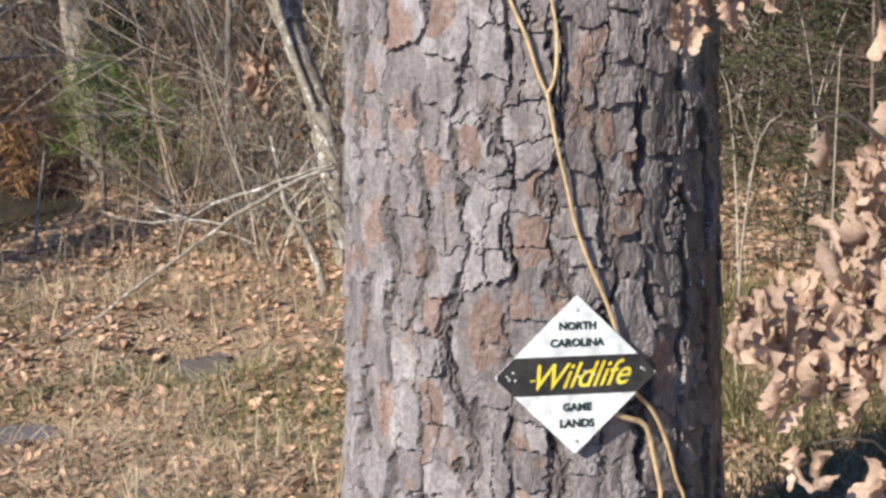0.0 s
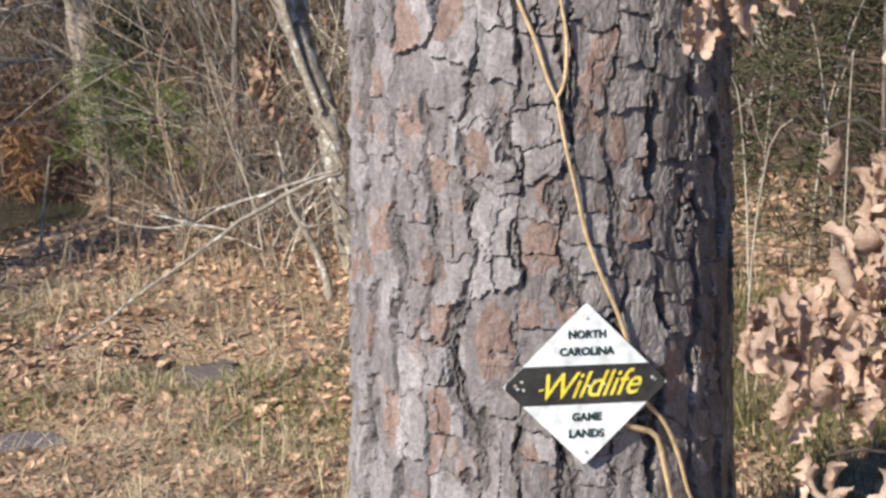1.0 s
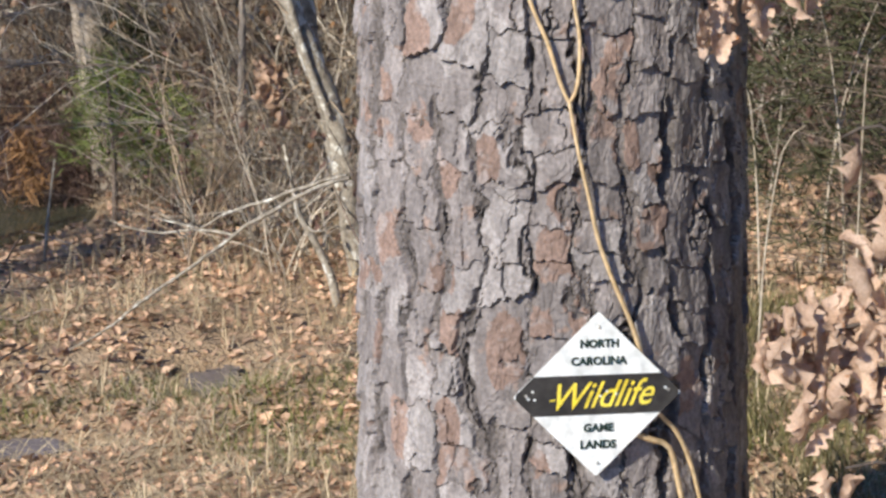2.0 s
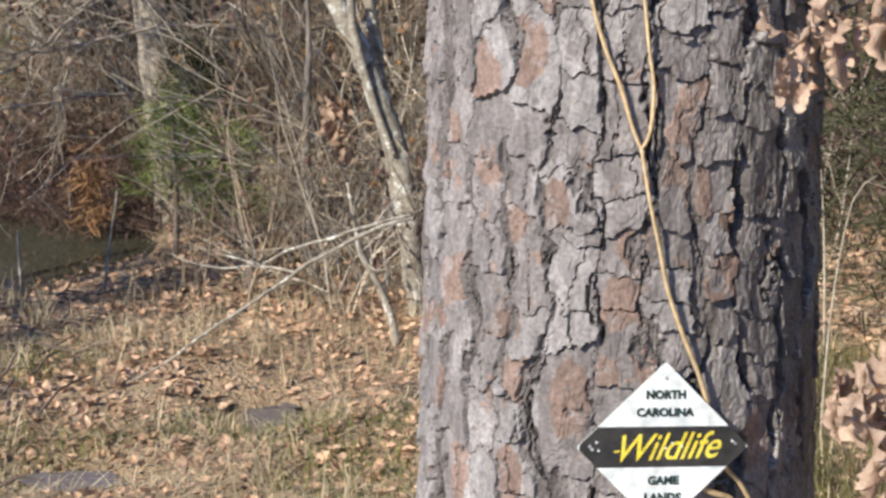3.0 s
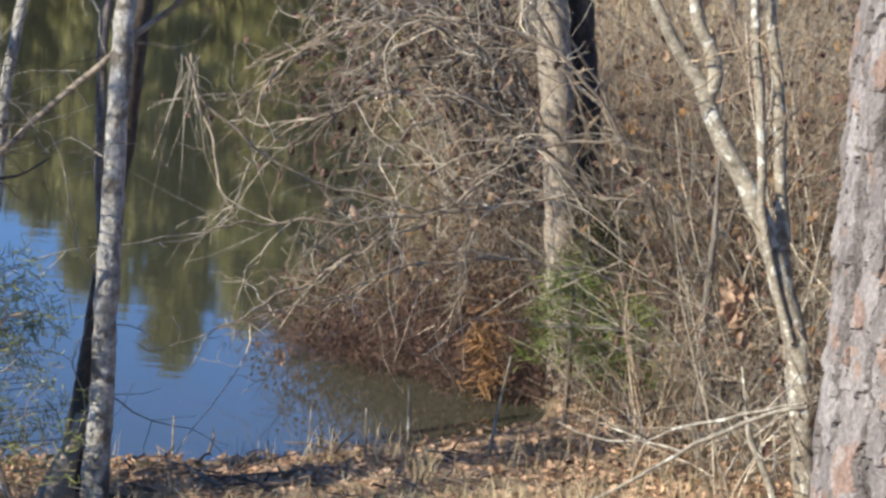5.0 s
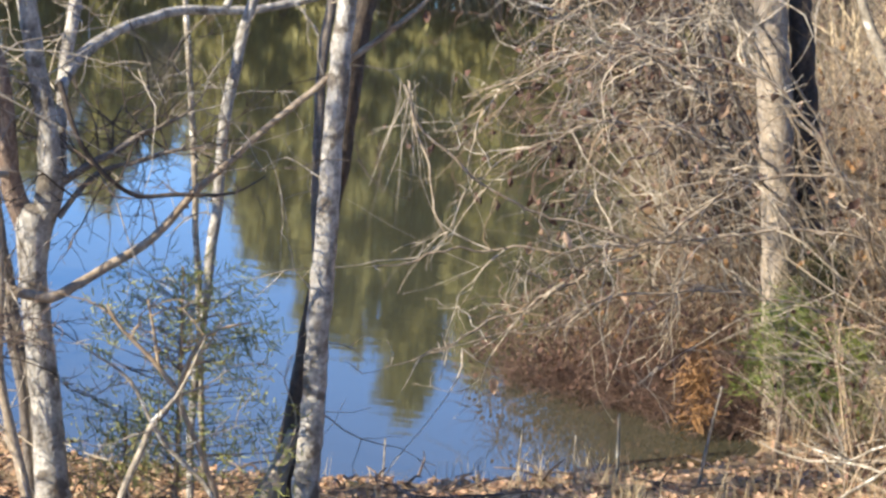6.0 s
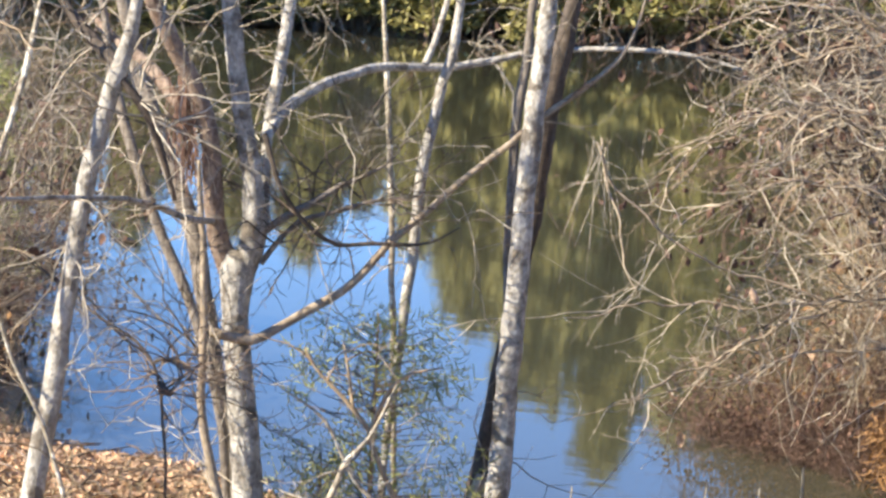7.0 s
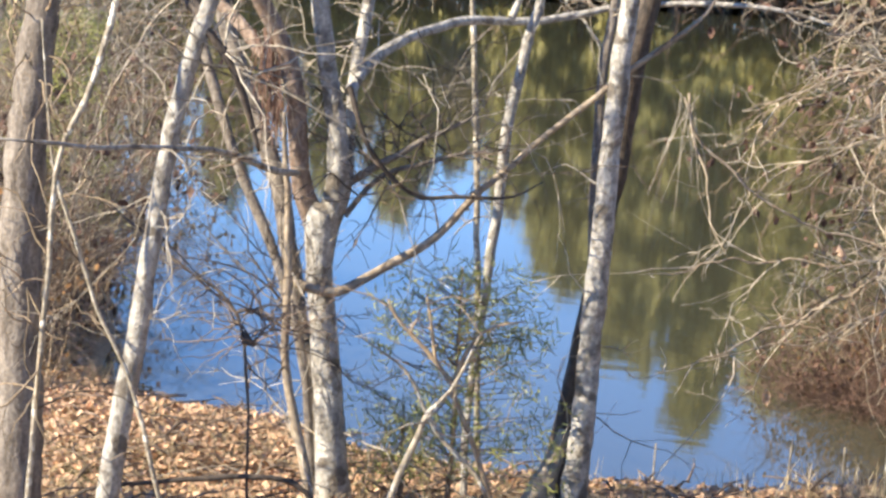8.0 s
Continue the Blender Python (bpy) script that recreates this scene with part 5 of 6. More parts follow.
def arching_limbs(seed, n):
    """Long limbs that rise from the far side of the inlet and arch out over the water."""
    rng, out = random.Random(seed), []
    for k in range(n):
        foot = Vector((rng.uniform(-2.1, -1.55), rng.uniform(10.7, 11.5), 0.12))
        tip = Vector((rng.uniform(-2.95, -2.0), rng.uniform(8.7, 9.7), rng.uniform(0.95, 2.35)))
        tip.x -= 0.55 * max(0.0, tip.z - 1.35)   # the upper limbs lean farther out
        crest = foot.lerp(tip, 0.62) + Vector((rng.gauss(0, 0.08), rng.gauss(0, 0.08), 0))
        crest.z = tip.z + rng.uniform(0.15, 0.5)
        line = [(*foot, 0.011)]
        for q, r in ((0.3, 0.009), (0.55, 0.0075), (0.8, 0.005), (1.0, 0.002)):
            p = foot.lerp(crest, min(1, q / 0.6)) if q < 0.6 else crest.lerp(tip, (q - 0.6) / 0.4)
            line.append((p.x + rng.gauss(0, 0.04), p.y + rng.gauss(0, 0.04), p.z + 0.12 * math.sin(math.pi * q) + rng.gauss(0, 0.03), r))
        out.append(line)
    return out


BEYOND = arching_limbs(77, 18)


def build_overhang():
    t = thing("overhanging_bush", (0, 0, 0), "tangled bare grey bush arching low over the water", "bush")
    DENSE = REACH[:2] + REACH[4:]   # the two that hang out over open water stay nearly bare
    for c in REACH:
        wood_part(t, "stem", [(x, y, z, r * 0.75) for x, y, z, r in c], BARK_TWIG, 7, crook=0.03)
    fine_twigs(t, DENSE, 71, TWIG_GREY, 5, 0.5, 0.10, 2, 0.0032, lo=0.48, hi=0.85, wander=0.52, spread=0.8, along=0.9, kids=2)
    # straw-pale batch: sunlight on the twigs is put into the colour
    fine_twigs(t, DENSE, 74, TWIG_STRAW, 5, 0.5, 0.13, 2, 0.0034, "sunlit_growth", lo=0.48, hi=0.86, wander=0.55, spread=0.8, along=1.0, kids=2)
    fine_twigs(t, DENSE, 72, TWIG_TAN, 6, 0.5, 0.16, 1, 0.003, "drooping_growth", lo=0.45, hi=0.85, along=0.5)
    fine_twigs(t, DENSE, 81, TWIG_GREY, 26, 0.14, 0.02, 0, 0.003, "spur_growth", lo=0.4, seg=4)
    fine_twigs(t, DENSE, 82, TWIG_STRAW, 4, 0.7, 0.22, 1, 0.0036, "arching_growth", lo=0.2, wander=0.3, along=1.1, seg=10)
    rng, s = random.Random(73), Soup()
    for _ in range(15):
        p = Vector((-2.655 + rng.gauss(0, 0.02), 7.92 + rng.gauss(0, 0.04), 1.45 + rng.gauss(0, 0.02)))
        q = p + Vector((rng.uniform(-0.16, 0.10), rng.gauss(0, 0.08), -rng.uniform(0.2, 0.55)))
        s.tube([p, p.lerp(q, 0.4) + Vector((rng.gauss(0, 0.02), 0, 0.03)), q], [0.0016, 0.0013, 0.0008], 4, cap=False)
    part("hanging_fan", s, TWIG_GREY, t, "fan of pale hanging twigs")
    s = Soup()
    for _ in range(22):
        p = Vector((rng.uniform(-2.4, -0.9), rng.uniform(8.1, 8.9), rng.uniform(0.6, 1.9)))
        s.leaf(Matrix.Translation(p) @ Euler((rng.uniform(0, 6), rng.uniform(0, 6), rng.uniform(0, 6))).to_matrix().to_4x4(), rng.uniform(0.04, 0.07), 1.0, 0, rng)
    tagged(part("dead_foliage", s, OAK_LEAF, t), kind="stuff")
    far = thing("overhanging_bush", (0, 0, 0), "tall tangled bare brown bush leaning out over the pond", "bush")
    for c in BEYOND:
        wood_part(far, "stem", c, BARK_BROWN, 6, crook=0.05)
    fine_twigs(far, BEYOND, 75, TWIG_TAN, 3, 0.55, 0.08, 2, 0.0048, lo=0.3, along=0.8, kids=2)
    # a few pale twigs coloured as if sunlit
    fine_twigs(far, BEYOND, 76, TWIG_STRAW, 2, 0.5, 0.1, 1, 0.0048, "sunlit_growth", lo=0.4, along=0.7)
    fine_twigs(far, BEYOND, 78, TWIG_DARK, 6, 0.45, 0.12, 1, 0.004, "drooping_growth", lo=0.3, along=0.4)
    # dark maroon twigs: the bush's inner shade is put into their colour
    fine_twigs(far, BEYOND, 79, TWIG_MAROON, 8, 0.55, 0.10, 2, 0.0045, "shaded_growth", lo=0.2, along=0.5, kids=2)
    fine_twigs(far, BEYOND, 83, TWIG_GREY, 16, 0.13, 0.02, 0, 0.003, "spur_growth", lo=0.2, seg=4)
    s = Soup()
    for _ in range(260):
        c = rng.choice(BEYOND)
        p = Vector(c[rng.randint(2, 4)][:3]) + Vector((rng.gauss(0, 0.16), rng.gauss(0, 0.16), rng.gauss(-0.05, 0.16)))
        s.leaf(Matrix.Translation(p) @ Euler((rng.uniform(0, 6), rng.uniform(0, 6), rng.uniform(0, 6))).to_matrix().to_4x4(), rng.uniform(0.03, 0.065), 1.0, 0, rng)
    tagged(part("dead_foliage", s, MAROON, far), kind="stuff")


build_overhang()


def bush_kind(seed, height, stems, twig_mat, leaf_mat=None, leaves=0, droop=0.06, lean=(0, 0), name="thicket_bush", label="", depth=2):
    """A bare many-stemmed bush at the origin."""
    rng = random.Random(seed)
    t = thing(name, (0, 0, 0), label, "bush", "thicket round the pond")
    s, tips = Soup(), []
    for _ in range(stems):
        a = rng.uniform(0, 6.28)
        d = Vector((math.cos(a) * 0.45 + lean[0], math.sin(a) * 0.45 + lean[1], 1.0))
        tips += twiggy(s, rng, (rng.gauss(0, 0.18), rng.gauss(0, 0.18), -0.05), d, height * rng.uniform(0.6, 1.15), rng.uniform(0.0045, 0.010), depth, droop, 0.24, 4, 5, 0.9, 7)
    tagged(part("twiggery", s, twig_mat, t), kind="stuff")
    if leaves:
        ls = Soup()
        for _ in range(leaves):
            p = rng.choice(tips) + Vector((rng.gauss(0, 0.12), rng.gauss(0, 0.12), rng.gauss(-0.05, 0.1)))
            ls.leaf(Matrix.Translation(p) @ Euler((rng.uniform(0, 6), rng.uniform(0, 6), rng.uniform(0, 6))).to_matrix().to_4x4(), rng.uniform(0.035, 0.075), rng.uniform(0.3, 1.2), 0, rng)
        tagged(part("dead_foliage", ls, leaf_mat, t), kind="stuff")
    return t


KINDS = [bush_kind(101, 1.7, 13, TWIG_GREY, MAROON, 60, label="bare tangled grey bush in a thicket"),
         bush_kind(102, 1.5, 15, TWIG_TAN, RUSSET, 130, label="bare tan twiggy bush with few dead leaves"),
         bush_kind(103, 2.1, 12, TWIG_GREY, OAK_LEAF, 40, 0.12, label="tall arching bare grey bush"),
         bush_kind(104, 1.3, 16, TWIG_DARK, MAROON, 160, 0.10, label="dark tangled bush holding maroon dead leaves"),
         bush_kind(105, 1.9, 12, TWIG_TAN, MAROON, 150, 0.05, label="tall bare brownish bush"),
         bush_kind(106, 1.5, 7, TWIG_STRAW, OAK_LEAF, 14, 0.03, label="sparse pale straight-twigged bush with a few tan leaves")]


def plant(kind, x, y, turn, size, sink=0.0):
    m = Matrix.Translation((x, y, land_at(x, y) - sink)) @ Matrix.Rotation(turn, 4, "Z")
    ob = copy_thing(kind, m)
    ob.scale = (size, size, size)
    return ob


def build_thicket():
    rng = random.Random(200)
    first = {}
    spots = []
    for k in range(95):
        y = rng.uniform(9.9, 15.5)
        x = rng.uniform(-0.185 * y, 4.2)
        spots.append((x, y))
    low = [(-0.2 * y + rng.uniform(-0.25, 0.5), y) for y in np.linspace(10.1, 14.5, 16)]
    for x, y in low:
        if float(shore_distance(np.array([x]), np.array([y]))[0]) > 0.08 and not (x > -2.0 and y < 10.6):
            plant(KINDS[rng.choice((0, 1, 3, 4))], x, y, rng.uniform(0, 6.28), rng.uniform(0.4, 0.7))
    for x, y, size in ((-2.3, 10.85, 0.42), (-2.15, 11.15, 0.6), (-2.1, 11.5, 0.8), (-2.2, 11.9, 0.85), (-2.35, 12.5, 0.9), (-2.5, 13.2, 1.0), (-2.7, 14.0, 1.0), (-2.0, 12.2, 0.9), (-2.3, 13.6, 1.0), (-1.9, 10.7, 0.6), (-2.2, 10.55, 0.5),
                       (-2.75, 10.2, 0.28), (-2.5, 10.1, 0.34), (-2.3, 10.2, 0.4), (-2.1, 10.05, 0.42), (-1.9, 10.1, 0.5), (-2.6, 10.4, 0.32), (-2.4, 10.4, 0.4)):
        plant(KINDS[rng.choice((1, 3, 4))], x, y, rng.uniform(0, 6.28), size)
    spots += [(rng.uniform(-1.0, 1.6), rng.uniform(8.7, 9.9)) for _ in range(22)]
    spots += [(rng.uniform(0.9, 3.4), rng.uniform(6.8, 9.5)) for _ in range(18)]
    for x, y in spots + [(-0.15, 8.0), (-0.95, 7.9), (-0.85, 8.3), (-0.1, 7.5), (-0.6, 7.9), (-0.3, 8.1), (0.1, 8.2)]:
        if float(shore_distance(np.array([x]), np.array([y]))[0]) < 0.12 or (-2.35 < x < -1.1 and 9.0 < y < 10.4):
            continue
        # right of the pine mostly the dark kind, its colour standing for shade
        k = rng.choice((0, 3, 3)) if x > 0.9 and y < 11 else rng.choice((0, 0, 1, 1, 1, 2, 3, 4, 4, 4))
        plant(KINDS[k], x, y, rng.uniform(0, 6.28), rng.uniform(0.6, 1.05) if y > 8.3 else rng.uniform(0.4, 0.62))
    for x, y, size in ((-0.8, 8.9, 0.75), (-0.45, 7.9, 0.6), (-0.2, 7.6, 0.55), (0.0, 8.4, 0.7), (-0.65, 7.55, 0.5), (-0.3, 9.2, 0.8)):
        plant(KINDS[5], x, y, rng.uniform(0, 6.28), size)
    # along the left-hand shore; dark kinds put the bank's shade into colour
    for _ in range(34):
        t = rng.random()
        x, y = -5.1 - 5 * t + rng.uniform(-1.2, 0.0), 7.4 + 5.0 * t + rng.uniform(-0.6, 0.3)
        if float(shore_distance(np.array([x]), np.array([y]))[0]) > 0.05:
            plant(KINDS[rng.choice((3, 3, 4, 1))], x, y, rng.uniform(0, 6.28), rng.uniform(0.6, 1.0))
    # more dark bushes that colour in the shaded bank
    for x, y, size in ((-5.9, 8.5, 0.6), (-6.2, 8.9, 0.7), (-6.3, 9.3, 0.6), (-6.7, 9.6, 0.8), (-7.0, 10.1, 0.8), (-7.5, 10.6, 0.9), (-7.7, 11.0, 0.8), (-8.2, 11.4, 1.0), (-6.1, 8.2, 0.6), (-8.8, 12.1, 1.0), (-5.6, 7.9, 0.5), (-5.75, 8.3, 0.55), (-6.05, 8.75, 0.6), (-6.6, 9.9, 0.7), (-8.4, 12.9, 0.9), (-9.6, 14.4, 1.1), (-10.8, 16.0, 1.2), (-12.2, 18.0, 1.3)):
        plant(KINDS[rng.choice((0, 3, 3))], x, y, rng.uniform(0, 6.28), size)
    for _ in range(4):
        plant(KINDS[rng.choice((1, 4))], rng.uniform(-6.0, -4.9), rng.uniform(6.4, 7.4), rng.uniform(0, 6.28), rng.uniform(0.45, 0.8))
    # farther along both shores
    for _ in range(70):
        y = rng.uniform(15, 45)
        x = -5.0 - (y - 15) * 0.02 + rng.uniform(0.8, 7.5) if rng.random() < 0.5 else -11 - (y - 13) * 1.02 + rng.uniform(-4, -0.6)
        if float(shore_distance(np.array([x]), np.array([y]))[0]) > 0.1:
            plant(KINDS[rng.choice((0, 2, 4))], x, y, rng.uniform(0, 6.28), rng.uniform(1.0, 1.8))
    # the first of each kind stands in the thicket too
    for kind, (x, y) in zip(KINDS, ((-1.35, 11.2), (-0.85, 10.0), (-1.2, 11.7), (-1.5, 10.7), (0.6, 10.4), (-0.55, 8.6))):
        kind.location = (x, y, land_at(x, y))


build_thicket()


def leafy_mass(name, label, mat, at, half, n, size, seed, twigs=60, category="shrub", lobes=0):
    """A low ragged mass of dead leaves or sprays on thin twigs."""
    rng = random.Random(seed)
    t = thing(name, (0, 0, 0), label, category)
    s, ls = Soup(), Soup()
    for _ in range(twigs):
        p = Vector((at[0] + rng.uniform(-1, 1) * half[0], at[1] + rng.uniform(-1, 1) * half[1], at[2] - half[2]))
        p.z = min(p.z, land_at(p.x, p.y) - 0.02)
        twiggy(s, rng, p, (rng.gauss(0, 0.5), rng.gauss(0, 0.5), 1), half[2] * rng.uniform(1.3, 2.6), 0.0036, 2 if mat == MAROON else 1, 0.14, 0.5, 3, 3, 0.9, 6)
    for _ in range(n):
        r = rng.random() ** 0.5
        a = rng.uniform(0, 6.28)
        p = Vector((at[0] + math.cos(a) * r * half[0], at[1] + rng.uniform(-1, 1) * half[1], at[2] + math.sin(a) * r * half[2] + 0.04 * rng.gauss(0, 1)))
        ls.leaf(Matrix.Translation(p) @ Euler((rng.uniform(0, 6), rng.uniform(0, 6), rng.uniform(0, 6))).to_matrix().to_4x4(), size * rng.uniform(0.6, 1.3), rng.uniform(0.3, 1.2) * (1 + lobes), lobes, rng)
    tagged(part("twiggery", s, TWIG_MAROON if mat == MAROON else TWIG_TAN, t), kind="stuff")
    tagged(part("dead_foliage", ls, mat, t), kind="stuff")
    return t


leafy_mass("leafy_bramble", "maroon dead-leaved bramble hanging over the water", MAROON, (-2.40, 10.02, 0.30), (0.45, 0.22, 0.24), 420, 0.024, 302, 170)
leafy_mass("leafy_bramble", "dark brown dead-leaved bramble by the inlet", MAROON, (-1.95, 9.85, 0.28), (0.36, 0.2, 0.22), 280, 0.024, 304, 140)
for _k, (_x, _y) in enumerate(((-2.78, 10.0), (-2.48, 9.86), (-2.20, 9.70), (-1.90, 9.56), (-1.60, 9.42))):
    leafy_mass("leafy_bramble", "low brown bramble trailing into the inlet", MAROON, (_x + 0.02, _y + 0.06, 0.12), (0.27, 0.16, 0.14), 190, 0.023, 330 + 2 * _k, 90)
leafy_mass("oak_sprig", "cluster of hanging tan dead oak leaves", OAK_LEAF, (-0.58, 6.98, 0.96), (0.045, 0.05, 0.10), 26, 0.05, 303, 6, "branch", 1)


def needle_clump(name, label, mat, at, half, n, length, seed, category, up=0.5, width=0.006, stem=True):
    """A ragged clump of fine green sprays on a thin stem."""
    rng = random.Random(seed)
    t = thing(name, (0, 0, 0), label, category)
    g, w = Soup(), Soup()
    foot = land_at(at[0], at[1])
    if stem:
        w.tube([(at[0], at[1], foot - 0.05), (at[0] + 0.01, at[1], (foot + at[2]) / 2), (at[0], at[1], at[2] + half[2])], [0.012, 0.009, 0.003], 6)
    for _ in range(n):
        a, r = rng.uniform(0, 6.28), rng.random() ** 0.6
        hz = rng.uniform(-1, 1)
        c = Vector((at[0] + math.cos(a) * r * half[0] * (1.1 - 0.4 * hz), at[1] + math.sin(a) * r * half[1], at[2] + hz * half[2]))
        if stem:
            w.tube([(at[0], at[1], c.z - 0.06), c], [0.0022, 0.0012], 3, cap=False)
        for _ in range(16):
            d = Vector((rng.gauss(0, 1), rng.gauss(0, 1), rng.gauss(up, 0.8))).normalized()
            o = c + Vector((rng.gauss(0, 0.03), rng.gauss(0, 0.03), rng.gauss(0, 0.03)))
            g.blade(o, o + d * length * rng.uniform(0.5, 1.2), width, d.orthogonal().normalized(), (0, 0, -0.01))
    if stem:
        tagged(part("twiggery", w, TWIG_DARK, t), kind="stuff")
    part("foliage", g, mat, t)
    return t


needle_clump("young_cedar", "wispy young cedar at the water's edge", CEDAR_LIGHT, (-2.86, 6.53, 0.62), (0.32, 0.16, 0.33), 150, 0.055, 311, "shrub", width=0.0042)
needle_clump("young_cedar", "small olive-green cedar sprig on the bank", CEDAR_LIGHT, (-3.0, 6.46, 0.36), (0.12, 0.10, 0.13), 40, 0.045, 312, "shrub", width=0.0032)
needle_clump("young_pine", "small bright green pine seedling in the thicket", SEEDLING, (-1.14, 8.80, 0.42), (0.13, 0.12, 0.16), 100, 0.08, 313, "shrub", width=0.004)
needle_clump("young_pine", "small green pine seedling among bare twigs", SEEDLING, (-1.40, 9.05, 0.45), (0.15, 0.14, 0.18), 85, 0.08, 314, "shrub", width=0.004)
needle_clump("young_pine", "olive-green young pine among bare twigs", SEEDLING, (-1.36, 8.75, 0.55), (0.13, 0.11, 0.15), 34, 0.07, 322, "shrub", 0.1, 0.0042)
needle_clump("young_cedar", "dark green cedar at the foot of the tan tree", CEDAR, (-1.36, 9.40, 0.69), (0.12, 0.10, 0.14), 70, 0.07, 323, "shrub", 0.2, 0.006)
needle_clump("dry_tuft", "pale grey-tan tuft of dead grass", STRAW, (-0.93, 8.75, 0.33), (0.12, 0.08, 0.12), 46, 0.10, 321, "grass", 0.9, 0.004, False)
needle_clump("young_cedar", "light green wispy cedar on the shore behind bare saplings", CEDAR_LIGHT, (-6.95, 10.0, 0.75), (0.35, 0.3, 0.7), 200, 0.09, 316, "shrub", width=0.006)
# the next three fill a shaded thicket; their dark green carries the shade
needle_clump("young_pine", "green pine bough beside the pine trunk, darkened to look shaded", CEDAR, (1.75, 7.4, 1.1), (0.7, 0.4, 0.6), 300, 0.13, 317, "shrub", 0.2, 0.007)
needle_clump("young_pine", "green shrub behind the oak leaves, shade put into its colour", CEDAR, (1.25, 6.6, 0.95), (0.5, 0.3, 0.5), 130, 0.11, 319, "shrub", 0.2, 0.006)
needle_clump("young_pine", "green shrub right of the pine, coloured dark to stand for shade", CEDAR, (2.2, 8.4, 1.3), (0.9, 0.5, 0.9), 330, 0.14, 320, "shrub", 0.2, 0.008)
needle_clump("russet_fern", "rust-brown dead fern hanging at the inlet", RUSSET, (-1.80, 9.30, 0.25), (0.05, 0.05, 0.17), 17, 0.08, 318, "fern", -0.8, 0.006, False)


# ================= woods on the far shores =================
def pine_kind(seed, height, limbs, label, girth=0.16):
    """A pine with whorls of limbs of uneven reach, each ending in tufts of needles, so that its outline is ragged."""
    rng = random.Random(seed)
    t = thing("far_pine", (0, 0, 0), label, "tree", "pines across the pond")
    w, g = Soup(), Soup()
    w.tube([(0, 0, -0.3), (0.05, 0, height * 0.5), (0, 0.05, height * 0.98)], [height * 0.017, height * 0.012, 0.02], 8)
    for k in range(limbs):
        h = (k + rng.random()) / limbs
        z = height * (0.06 + 0.92 * h)
        reach = height * girth * (1.0 - h) ** 0.75 * rng.uniform(0.35, 1.25) + 0.25
        a = rng.uniform(0, 6.28)
        tip = Vector((math.cos(a) * reach, math.sin(a) * reach, z + reach * rng.uniform(0.0, 0.35)))
        w.tube([(0, 0, z - 0.1), tip], [0.035, 0.008], 3, cap=False)
        for _ in range(5 + int(reach * 5)):
            c = Vector((0, 0, z)).lerp(tip, rng.uniform(0.3, 1.05)) + Vector((rng.gauss(0, 0.14), rng.gauss(0, 0.14), rng.gauss(0, 0.10)))
            for _ in range(9):
                d = Vector((rng.gauss(0, 1), rng.gauss(0, 1), rng.gauss(0.25, 0.7))).normalized()
                g.blade(c, c + d * rng.uniform(0.2, 0.42), 0.11, d.orthogonal().normalized(), (0, 0, -0.04))
    part("trunk", w, BARK_PIN, t)
    part("crown", g, NEEDLE, t)
    return t


def bare_kind(seed, height, label):
    rng = random.Random(seed)
    t = thing("bare_tree", (0, 0, 0), label, "tree", "bare trees round the pond")
    w, s = Soup(), Soup()
    w.tube([(0, 0, -0.3), (0.08, 0.02, height * 0.35), (-0.05, 0.05, height * 0.7), (0.05, 0, height)], [height * 0.014, height * 0.011, height * 0.007, 0.01], 8, rough=0.08)
    for _ in range(22):
        z = height * rng.uniform(0.25, 0.95)
        a = rng.uniform(0, 6.28)
        twiggy(s, rng, (0, 0, z), (math.cos(a), math.sin(a), 0.8), height * 0.28 * (1.2 - z / height), 0.03, 2, 0.0, 0.3, 4, 4, 0.8, 5)
    part("trunk", w, BARK_BROWN, t)
    part("branches", s, TWIG_TAN, t)
    return t


PINES = [pine_kind(401, 10.0, 110, "tall olive-green pine on the far shore", 0.14), pine_kind(402, 8.0, 95, "green pine on the far shore", 0.17), pine_kind(403, 6.0, 80, "young green pine on the far shore", 0.2)]
BARES = [bare_kind(411, 7.0, "bare grey-brown tree in the woods"), bare_kind(412, 9.0, "tall bare brown tree in the woods"), bare_kind(413, 5.0, "small bare tree in the woods")]


FAR_BRUSH = Soup()


def far_bush(rng, x, y, height):
    """Adds one bare bush to the brush of the far shores."""
    z = land_at(x, y)
    for _ in range(11):
        a = rng.uniform(0, 6.28)
        twiggy(FAR_BRUSH, rng, (x + rng.gauss(0, 0.25), y + rng.gauss(0, 0.25), z - 0.1), (math.cos(a) * 0.5, math.sin(a) * 0.5, 1.0), height * rng.uniform(0.6, 1.15), 0.02, 1, 0.06, 0.26, 6, 3, 0.9, 5)


